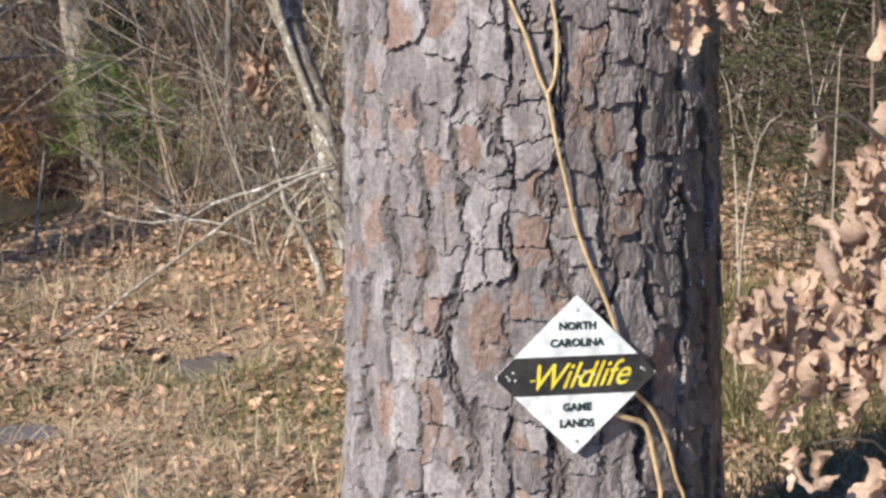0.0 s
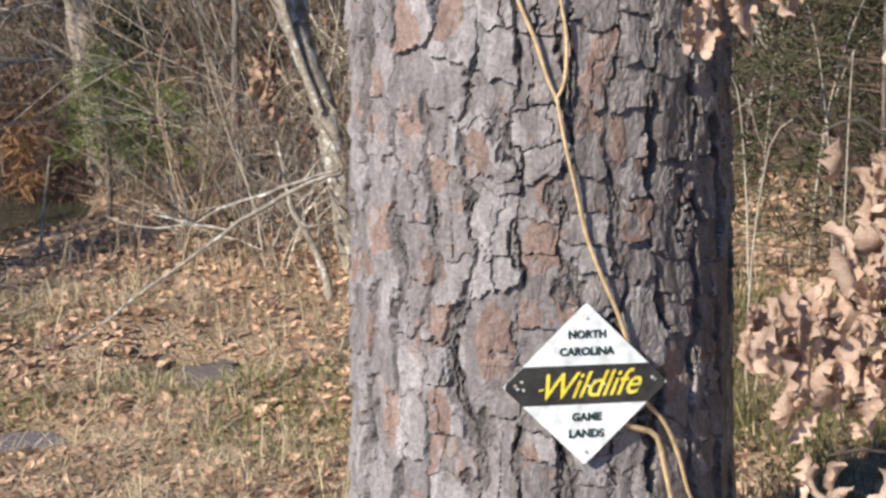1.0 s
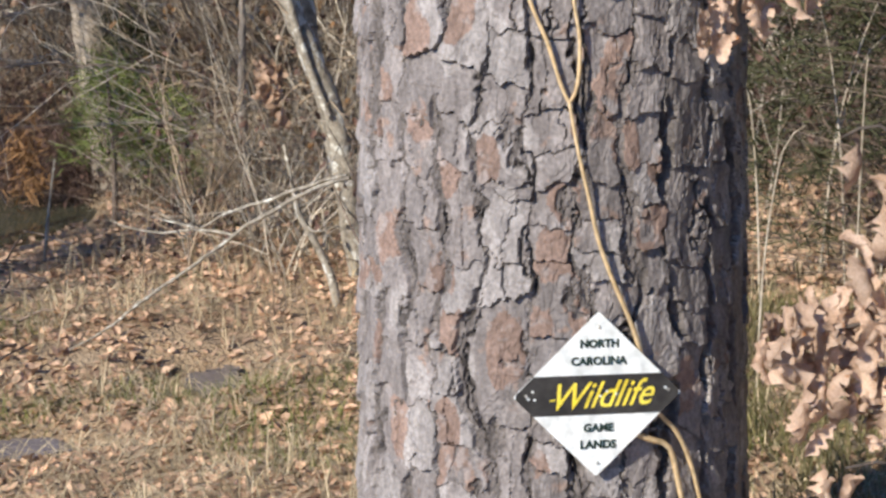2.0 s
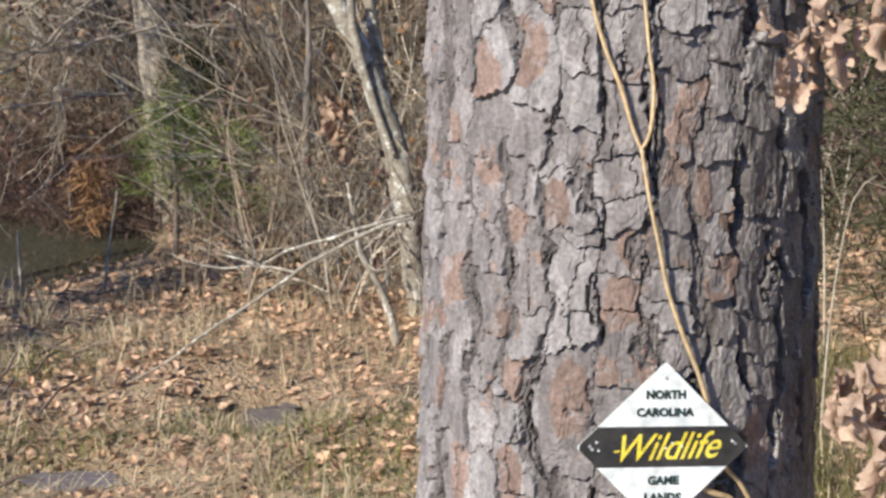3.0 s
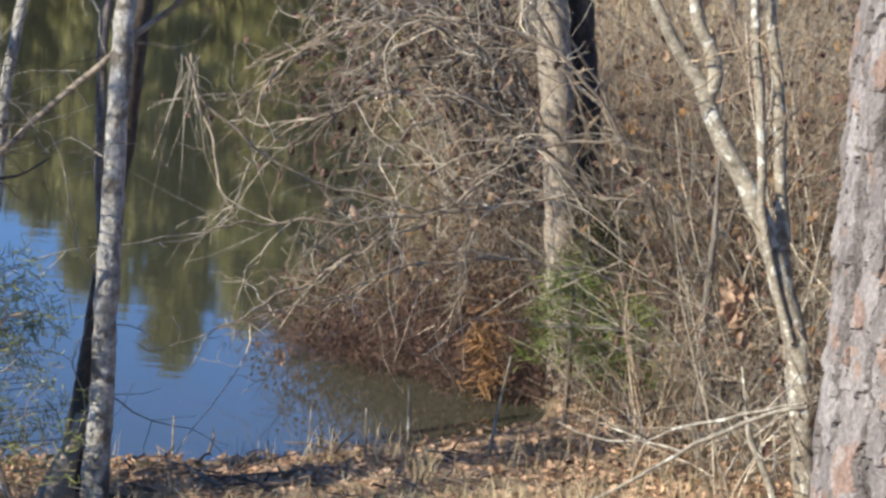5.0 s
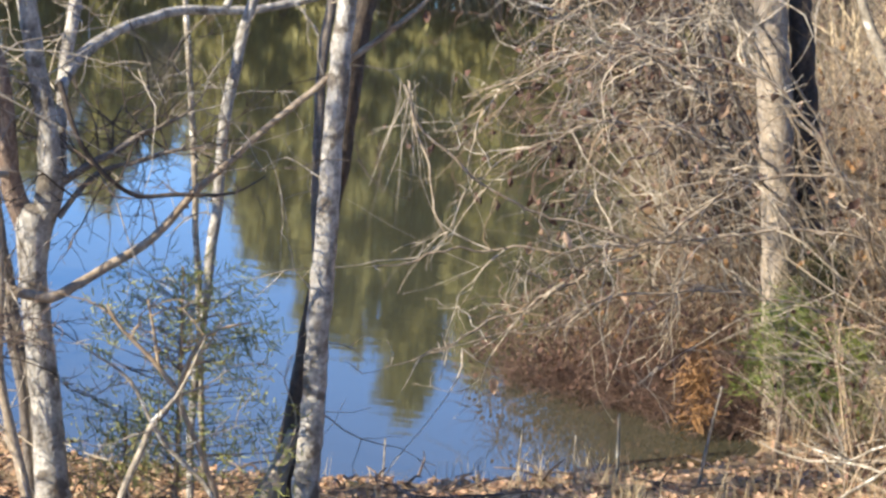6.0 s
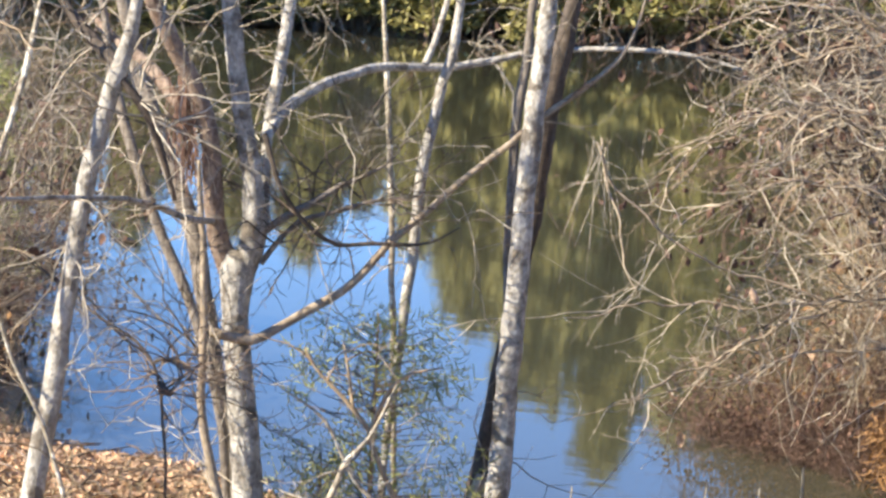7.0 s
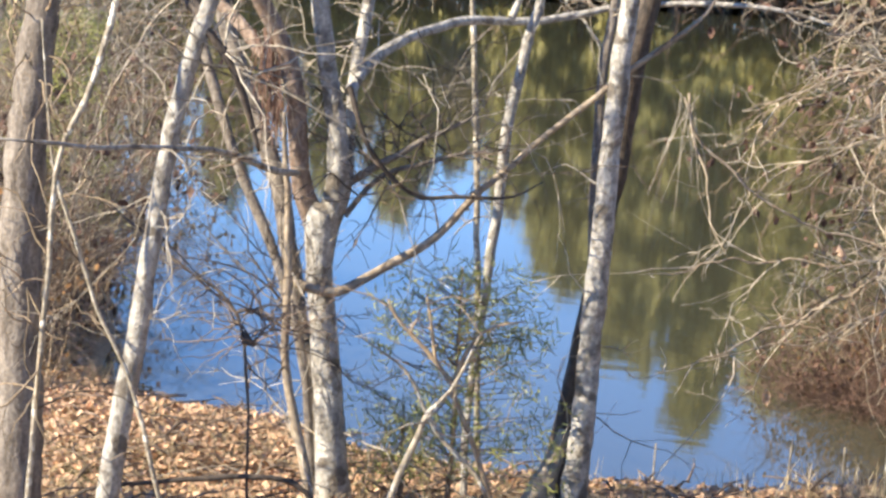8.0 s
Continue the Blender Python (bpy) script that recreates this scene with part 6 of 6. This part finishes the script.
def build_woods():
    rng = random.Random(420)
    for ob, at in zip(PINES + BARES, ((-17, 66), (-21, 67), (-27, 66), (-30, 66), (4, 26), (6, 19))):
        ob.location = (*at, land_at(*at))
    # the skyline of the far woods: yaw to the left in degrees, height as it would stand 67 m off
    yaws = (4, 8, 15, 16.6, 17.6, 18.4, 19.1, 20.4, 21.4, 22.0, 22.5, 23.0, 23.5, 24.3, 26, 27, 30, 34, 44)
    tops = (11, 11, 11.6, 11.4, 11.2, 10.6, 10.4, 10.4, 10.0, 9.0, 8.2, 7.8, 6.8, 5.9, 5.8, 6.4, 6.1, 5.7, 6.0)
    sizes = [10.0, 8.0, 6.0, 7.0, 9.0, 5.0]
    kinds = PINES + BARES
    for n in range(330):
        yaw = rng.uniform(6, 44) if n < 220 else rng.uniform(13, 36)
        d = rng.uniform(65, 84)
        x, y = -math.sin(radians(yaw)) * d, math.cos(radians(yaw)) * d
        if float(shore_distance(np.array([x]), np.array([y]))[0]) < 0.5:
            continue
        top = float(np.interp(yaw, yaws, tops)) * d / 67 * rng.uniform(0.62, 0.97) - land_at(x, y)
        if yaw < 22.5:
            k = rng.choice((0, 0, 1, 1, 2, 4))
        elif yaw < 25:
            k = rng.choice((1, 2, 2, 5))
        elif yaw < 35:
            k = rng.choice((2, 3, 5, 5))
        else:
            k = rng.choice((1, 3, 2))
        plant(kinds[k], x, y, rng.uniform(0, 6.28), top / sizes[k])
    # single crowns that stand above the rest
    for yaw, top, k in ((19.0, 13.4, 0), (18.5, 11.9, 0), (20.3, 10.9, 1), (21.3, 10.7, 0), (22.55, 8.9, 1), (22.9, 8.4, 2), (17.2, 11.9, 0), (16.3, 11.6, 1), (15.2, 12.0, 0), (13.8, 11.5, 0), (12.2, 11.8, 1), (10.4, 11.5, 0),
                        (24.1, 6.4, 2), (26.9, 6.9, 2), (28.6, 6.3, 2), (31.2, 6.5, 2), (33.0, 6.0, 2)):
        d = rng.uniform(66.5, 69.5)
        x, y = -math.sin(radians(yaw)) * d, math.cos(radians(yaw)) * d
        plant(PINES[k], x, y, rng.uniform(0, 6.28), (top - land_at(x, y)) / sizes[k])
    for _ in range(150):   # tall bare brush under them
        yaw, d = rng.uniform(12, 37), rng.uniform(64.5, 72)
        x, y = -math.sin(radians(yaw)) * d, math.cos(radians(yaw)) * d
        if float(shore_distance(np.array([x]), np.array([y]))[0]) > 0.3:
            far_bush(rng, x, y, rng.uniform(3.0, 5.0))
    for k in range(60):   # brush down to the water on the far shore
        t = k / 60
        x, y = -10 - 28 * t + rng.uniform(-0.4, 0.4), 66.4 - 2.6 * t - (5.4 * max(0, t - 0.5) * 2) + rng.uniform(0.2, 1.2)
        if float(shore_distance(np.array([x]), np.array([y]))[0]) > 0.05:
            far_bush(rng, x, y, rng.uniform(2.2, 3.6))
    for x, y in ((2.7, 3.0), (3.2, 4.5), (2.6, 1.4), (3.8, 6.0)):   # unseen young pines beside the old pine, added to block sky light
        tagged(plant(PINES[2], x, y, rng.uniform(0, 6.28), rng.uniform(0.8, 1.0)), "unseen young green pine added to block sky light beside the old pine", "tree")
    # woods behind the thicket and along the left shore
    for _ in range(60):
        x, y = rng.uniform(-4, 16), rng.uniform(15, 45)
        if float(shore_distance(np.array([x]), np.array([y]))[0]) > 1.0:
            plant(rng.choice(BARES + [PINES[1]]), x, y, rng.uniform(0, 6.28), rng.uniform(0.7, 1.1))
    for _ in range(26):
        t = rng.random()
        x, y = -12 - 28 * t + rng.uniform(-5, -1), 12 + 30 * t + rng.uniform(-1, 1)
        if float(shore_distance(np.array([x]), np.array([y]))[0]) > 0.5:
            plant(rng.choice([BARES[0], BARES[2], PINES[1], PINES[2]]), x, y, rng.uniform(0, 6.28), rng.uniform(0.6, 0.9))


build_woods()
tagged(new("far_brush", FAR_BRUSH.mesh("far_brush", TWIG_GREY)), "bare grey-brown brush along the far shore", "brush", kind="stuff")


# ================= small cover on the ground =================
def scatter_spots(rng, n, x0, x1, y0, y1, keep):
    """Random spots with their ground heights, where keep(x, y, distance from shore) holds."""
    gen = np.random.default_rng(rng)
    x, y = gen.uniform(x0, x1, n), gen.uniform(y0, y1, n)
    d = shore_distance(x, y)
    ok = keep(x, y, d)
    x, y = x[ok], y[ok]
    return np.stack([x, y, land(x, y)], -1)


def dry_spot(x, y):
    """False over the two puddles."""
    return (((x + 0.72) / 0.10) ** 2 + ((y - 6.36) / 0.17) ** 2 > 1) & (((x + 1.16) / 0.15) ** 2 + ((y - 5.73) / 0.10) ** 2 > 1)


def build_litter():
    rng, s = random.Random(501), Soup()
    for x, y, z in scatter_spots(502, 84000, -6.2, 2.4, 4.4, 12.0, lambda x, y, d: (d > -0.03) & dry_spot(x, y)):
        if noise.noise(Vector((x * 0.9, y * 0.9, 3))) < -0.2 and rng.random() < 0.45:
            continue
        m = Matrix.Translation((x, y, z + rng.uniform(0.002, 0.016))) @ Euler((rng.gauss(0, 0.35), rng.gauss(0, 0.35), rng.uniform(0, 6.28))).to_matrix().to_4x4()
        s.scrap(m, rng.uniform(0.016, 0.036) + 0.026 * rng.random() ** 3, rng.uniform(-0.8, 1.2), rng.uniform(0.2, 0.42))
    for x, y, z in scatter_spots(503, 4200, -4.9, -2.9, 5.3, 7.5, lambda x, y, d: d > 0.05):
        m = Matrix.Translation((x, y, z + rng.uniform(0.012, 0.05))) @ Euler((rng.gauss(0, 0.5), rng.gauss(0, 0.5), rng.uniform(0, 6.28))).to_matrix().to_4x4()
        s.scrap(m, rng.uniform(0.018, 0.042), rng.uniform(-0.9, 1.3), rng.uniform(0.2, 0.4))
    tagged(new("leaf_litter", s.mesh("leaf_litter", LITTER)), "brown and tan fallen leaves covering the ground", "fallen leaves", kind="stuff")


build_litter()


def build_debris():
    """Dark broken twigs and cones of bark lying among the leaves of the bank."""
    rng, s = random.Random(541), Soup()
    for x, y, z in scatter_spots(542, 620, -5.0, -1.3, 4.9, 8.3, lambda x, y, d: d > 0.03):
        a, h = rng.uniform(0, 6.28), rng.uniform(0.05, 0.28)
        p = Vector((x, y, z + rng.uniform(0.015, 0.04)))
        q = p + Vector((math.cos(a) * h, math.sin(a) * h, rng.uniform(-0.01, 0.05)))
        s.tube([p, p.lerp(q, 0.5) + Vector((rng.gauss(0, 0.012), rng.gauss(0, 0.012), 0.012)), q], [rng.uniform(0.003, 0.008), 0.004, 0.002], 5)
    tagged(new("fallen_twigs", s.mesh("fallen_twigs", TWIG_DARK)), "dark broken twigs lying among fallen leaves", "twigs", kind="stuff")


build_debris()


def build_grass(name, label, mat, n, seed, lo, hi, width, keep, x0, x1, y0, y1, slack=0.45, bare=-0.05):
    rng, s = random.Random(seed), Soup()
    for x, y, z in scatter_spots(seed, n, x0, x1, y0, y1, keep):
        if noise.noise(Vector((x * 1.4, y * 1.4, seed))) < bare:
            continue
        for _ in range(3):
            a = rng.uniform(0, 6.28)
            h = rng.uniform(lo, hi)
            lean = Vector((rng.gauss(0, 1) * slack, rng.gauss(0, 1) * slack, 1)).normalized()
            b = Vector((x + rng.gauss(0, 0.02), y + rng.gauss(0, 0.02), z - 0.01))
            s.blade(b, b + lean * h, width, (math.cos(a), math.sin(a), 0), (lean.x * -0.1 * h, lean.y * -0.1 * h, 0.1 * h))
    return tagged(new(name, s.mesh(name, mat)), label, "grass", kind="stuff")


build_grass("dry_grass", "pale dry winter grass on the slope", STRAW, 9000, 511, 0.03, 0.10, 0.0028, lambda x, y, d: (d > 0.35) & dry_spot(x, y), -3.2, 2.4, 4.4, 9.6, 1.5, 0.05)
build_grass("green_grass", "thin green grass tufts between fallen leaves", GRASS, 13000, 512, 0.04, 0.11, 0.0034, lambda x, y, d: (d > 0.3) & dry_spot(x, y), -2.6, 2.4, 4.4, 7.6, 0.9, 0.12)
build_grass("tall_straw", "tall brown broom grass behind the thicket", BROOM, 13000, 513, 0.3, 0.95, 0.006, lambda x, y, d: d > 0.4, -3.2, 4.5, 9.8, 17.0)
build_grass("far_straw", "tan grass on the far banks", STRAW, 26000, 514, 0.6, 2.2, 0.045, lambda x, y, d: (d > 0.4) & (d < 14), -42, 14, 17.0, 84.0)
build_grass("shore_litter_grass", "dry grass tufts across the inlet", STRAW, 5000, 516, 0.08, 0.4, 0.004, lambda x, y, d: (d > 0.05), -3.2, 1.5, 9.0, 12.0)
build_grass("bank_straw", "dry grass and stalks along the bank", STRAW, 800, 515, 0.06, 0.2, 0.003, lambda x, y, d: (d > 0.0) & (d < 0.4), -5.6, -1.9, 7.0, 8.6)


def build_tufts():
    """Upright tufts of dead grass stalks on the slope."""
    rng, s = random.Random(531), Soup()
    for x, y, z in scatter_spots(532, 190, -3.0, 1.6, 4.5, 8.4, lambda x, y, d: (d > 0.25) & dry_spot(x, y)):
        for _ in range(rng.randint(6, 18)):
            a, h = rng.uniform(0, 6.28), rng.uniform(0.06, 0.18)
            b = Vector((x + rng.gauss(0, 0.035), y + rng.gauss(0, 0.03), z - 0.01))
            lean = Vector((rng.gauss(0, 0.28), rng.gauss(0, 0.28), 1)).normalized()
            s.blade(b, b + lean * h, 0.0042, (math.cos(a), math.sin(a), 0), (0, 0, 0.05 * h))
    tagged(new("grass_tufts", s.mesh("grass_tufts", STRAW)), "upright tufts of tan dead grass", "grass", kind="stuff")


build_tufts()
build_grass("shade_grass", "soft olive grass in the lee of the pine", OLIVE, 2600, 517, 0.06, 0.2, 0.004, lambda x, y, d: d > 0.3, 0.35, 1.7, 4.2, 6.6, 0.6)


def build_puddle(x, y, rx, ry, label):
    bm = bmesh.new()
    rng = random.Random(int(100 * x) % 97)
    ring = [bm.verts.new((rx * math.cos(a) * (0.85 + 0.3 * noise.noise(Vector((math.cos(a), math.sin(a), x)) * 1.6) + rng.uniform(-0.12, 0.12)),
                          ry * math.sin(a) * (0.85 + 0.3 * noise.noise(Vector((math.cos(a), math.sin(a), x)) * 1.6) + rng.uniform(-0.12, 0.12)), 0)) for a in np.linspace(0, 6.2832, 52)[:-1]]
    bm.faces.new(ring)
    me = bpy.data.meshes.new("puddle")
    bm.to_mesh(me)
    bm.free()
    me.materials.append(PUDDLE)
    ob = new("puddle", me)
    ob.location = (x, y, land_at(x, y) + 0.045)
    tagged(ob, label, "puddle", kind="structure")


def build_pine_straw():
    rng, s = random.Random(521), Soup()
    for x, y, z in scatter_spots(522, 46000, -5.0, 2.4, 4.4, 9.5, lambda x, y, d: (d > 0.05) & dry_spot(x, y)):
        if noise.noise(Vector((x * 1.1, y * 1.1, 8))) > (0.0 if y > 6.2 else 0.4) and rng.random() < 0.85:
            continue
        a, h = rng.uniform(0, 6.28), rng.uniform(0.05, 0.17)
        b = Vector((x, y, z + rng.uniform(0.01, 0.03)))
        s.blade(b, b + Vector((math.cos(a) * h, math.sin(a) * h, rng.uniform(-0.01, 0.03))), 0.0032, (-math.sin(a), math.cos(a), 0), (0, 0, 0.012))
    tagged(new("fallen_straw", s.mesh("fallen_straw", STRAW)), "fallen pine straw and flattened dry stems", "straw", kind="stuff")


build_pine_straw()

build_puddle(-0.72, 6.36, 0.10, 0.17, "shallow dark puddle in dry grass")
build_puddle(-1.16, 5.73, 0.16, 0.10, "shallow muddy puddle in leaf litter")


def build_sticks():
    for k, ctrl in enumerate(([(-1.78, 7.933, 0.0, 0.008), (-1.78, 7.933, 0.103, 0.008), (-1.784, 7.932, 0.248, 0.007), (-1.788, 7.931, 0.36, 0.005)], [(-1.928, 7.898, 0.0, 0.006), (-1.93, 7.897, 0.14, 0.005), (-1.933, 7.897, 0.27, 0.004)],
                              [(-1.53, 8.09, 0.0, 0.008), (-1.517, 8.089, 0.089, 0.007), (-1.495, 8.093, 0.258, 0.006), (-1.46, 8.098, 0.47, 0.004)], [(-2.6, 7.75, -0.02, 0.005), (-2.6, 7.75, 0.2, 0.003)], [(-2.2, 8.1, -0.02, 0.005), (-2.19, 8.1, 0.22, 0.003)])):
        s = Soup()
        line = smooth_line(ctrl, 0.03)
        s.tube(line[:, :3].tolist(), line[:, 3].tolist(), 6, rough=0.1)
        ob = new("dead_stalk", s.mesh("dead_stalk", BARK_LICHEN))
        tagged(ob, "bleached dead stalk standing at the water's edge", "stalk", "stalks at the water's edge")
    s = Soup()
    s.tube([(-8.32, 13.75, 0.0), (-8.22, 13.72, 0.02), (-8.10, 13.68, 0.01)], [0.012, 0.022, 0.012], 8, rough=0.2)
    tagged(new("floating_log", s.mesh("floating_log", BARK_DARK)), "dark log floating on the pond", "log")


build_sticks()


def build_stray_leaves():
    """Single pale dead leaves caught at twig ends over the water."""
    rng = random.Random(617)
    for x, y, z, size in ((-2.49, 8.68, 0.25, 0.085), (-1.98, 7.80, 0.98, 0.07), (-1.64, 8.27, 1.22, 0.06), (-1.60, 8.30, 1.17, 0.06), (-2.02, 8.1, 1.5, 0.05)):
        ls = Soup()
        ls.curled(size, 1.4, 1.2, rng)
        ob = new("hanging_leaf", ls.mesh("hanging_leaf", OAK_LEAF_ONE))
        ob.matrix_world = Matrix.Translation((x, y, z)) @ Euler((rng.uniform(0, 6), 1.2, rng.uniform(0, 6))).to_matrix().to_4x4()
        tagged(ob, "pale curled dead leaf caught on a twig", "leaf", "stray leaves over the water")


build_stray_leaves()


def build_stalks():
    """Long pale grass stalks that arch beside the pine."""
    rng = random.Random(611)
    for k in range(9):
        x, y = rng.uniform(0.62, 1.5), rng.uniform(5.2, 7.0)
        h = rng.uniform(0.7, 1.2)
        z = land_at(x, y)
        lean = rng.uniform(-0.4, 0.4)
        line = smooth_line([(x, y, z - 0.02, 0.0035), (x + lean * 0.15, y, z + h * 0.5, 0.003), (x + lean * 0.5, y - 0.05, z + h * 0.9, 0.0022), (x + lean, y - 0.1, z + h, 0.0012)], 0.05)
        s = Soup()
        s.tube(line[:, :3].tolist(), line[:, 3].tolist(), 5)
        tagged(new("grass_stalk", s.mesh("grass_stalk", TWIG_STRAW)), "long pale arching dry grass stalk", "grass", "stalks beside the pine")


build_stalks()
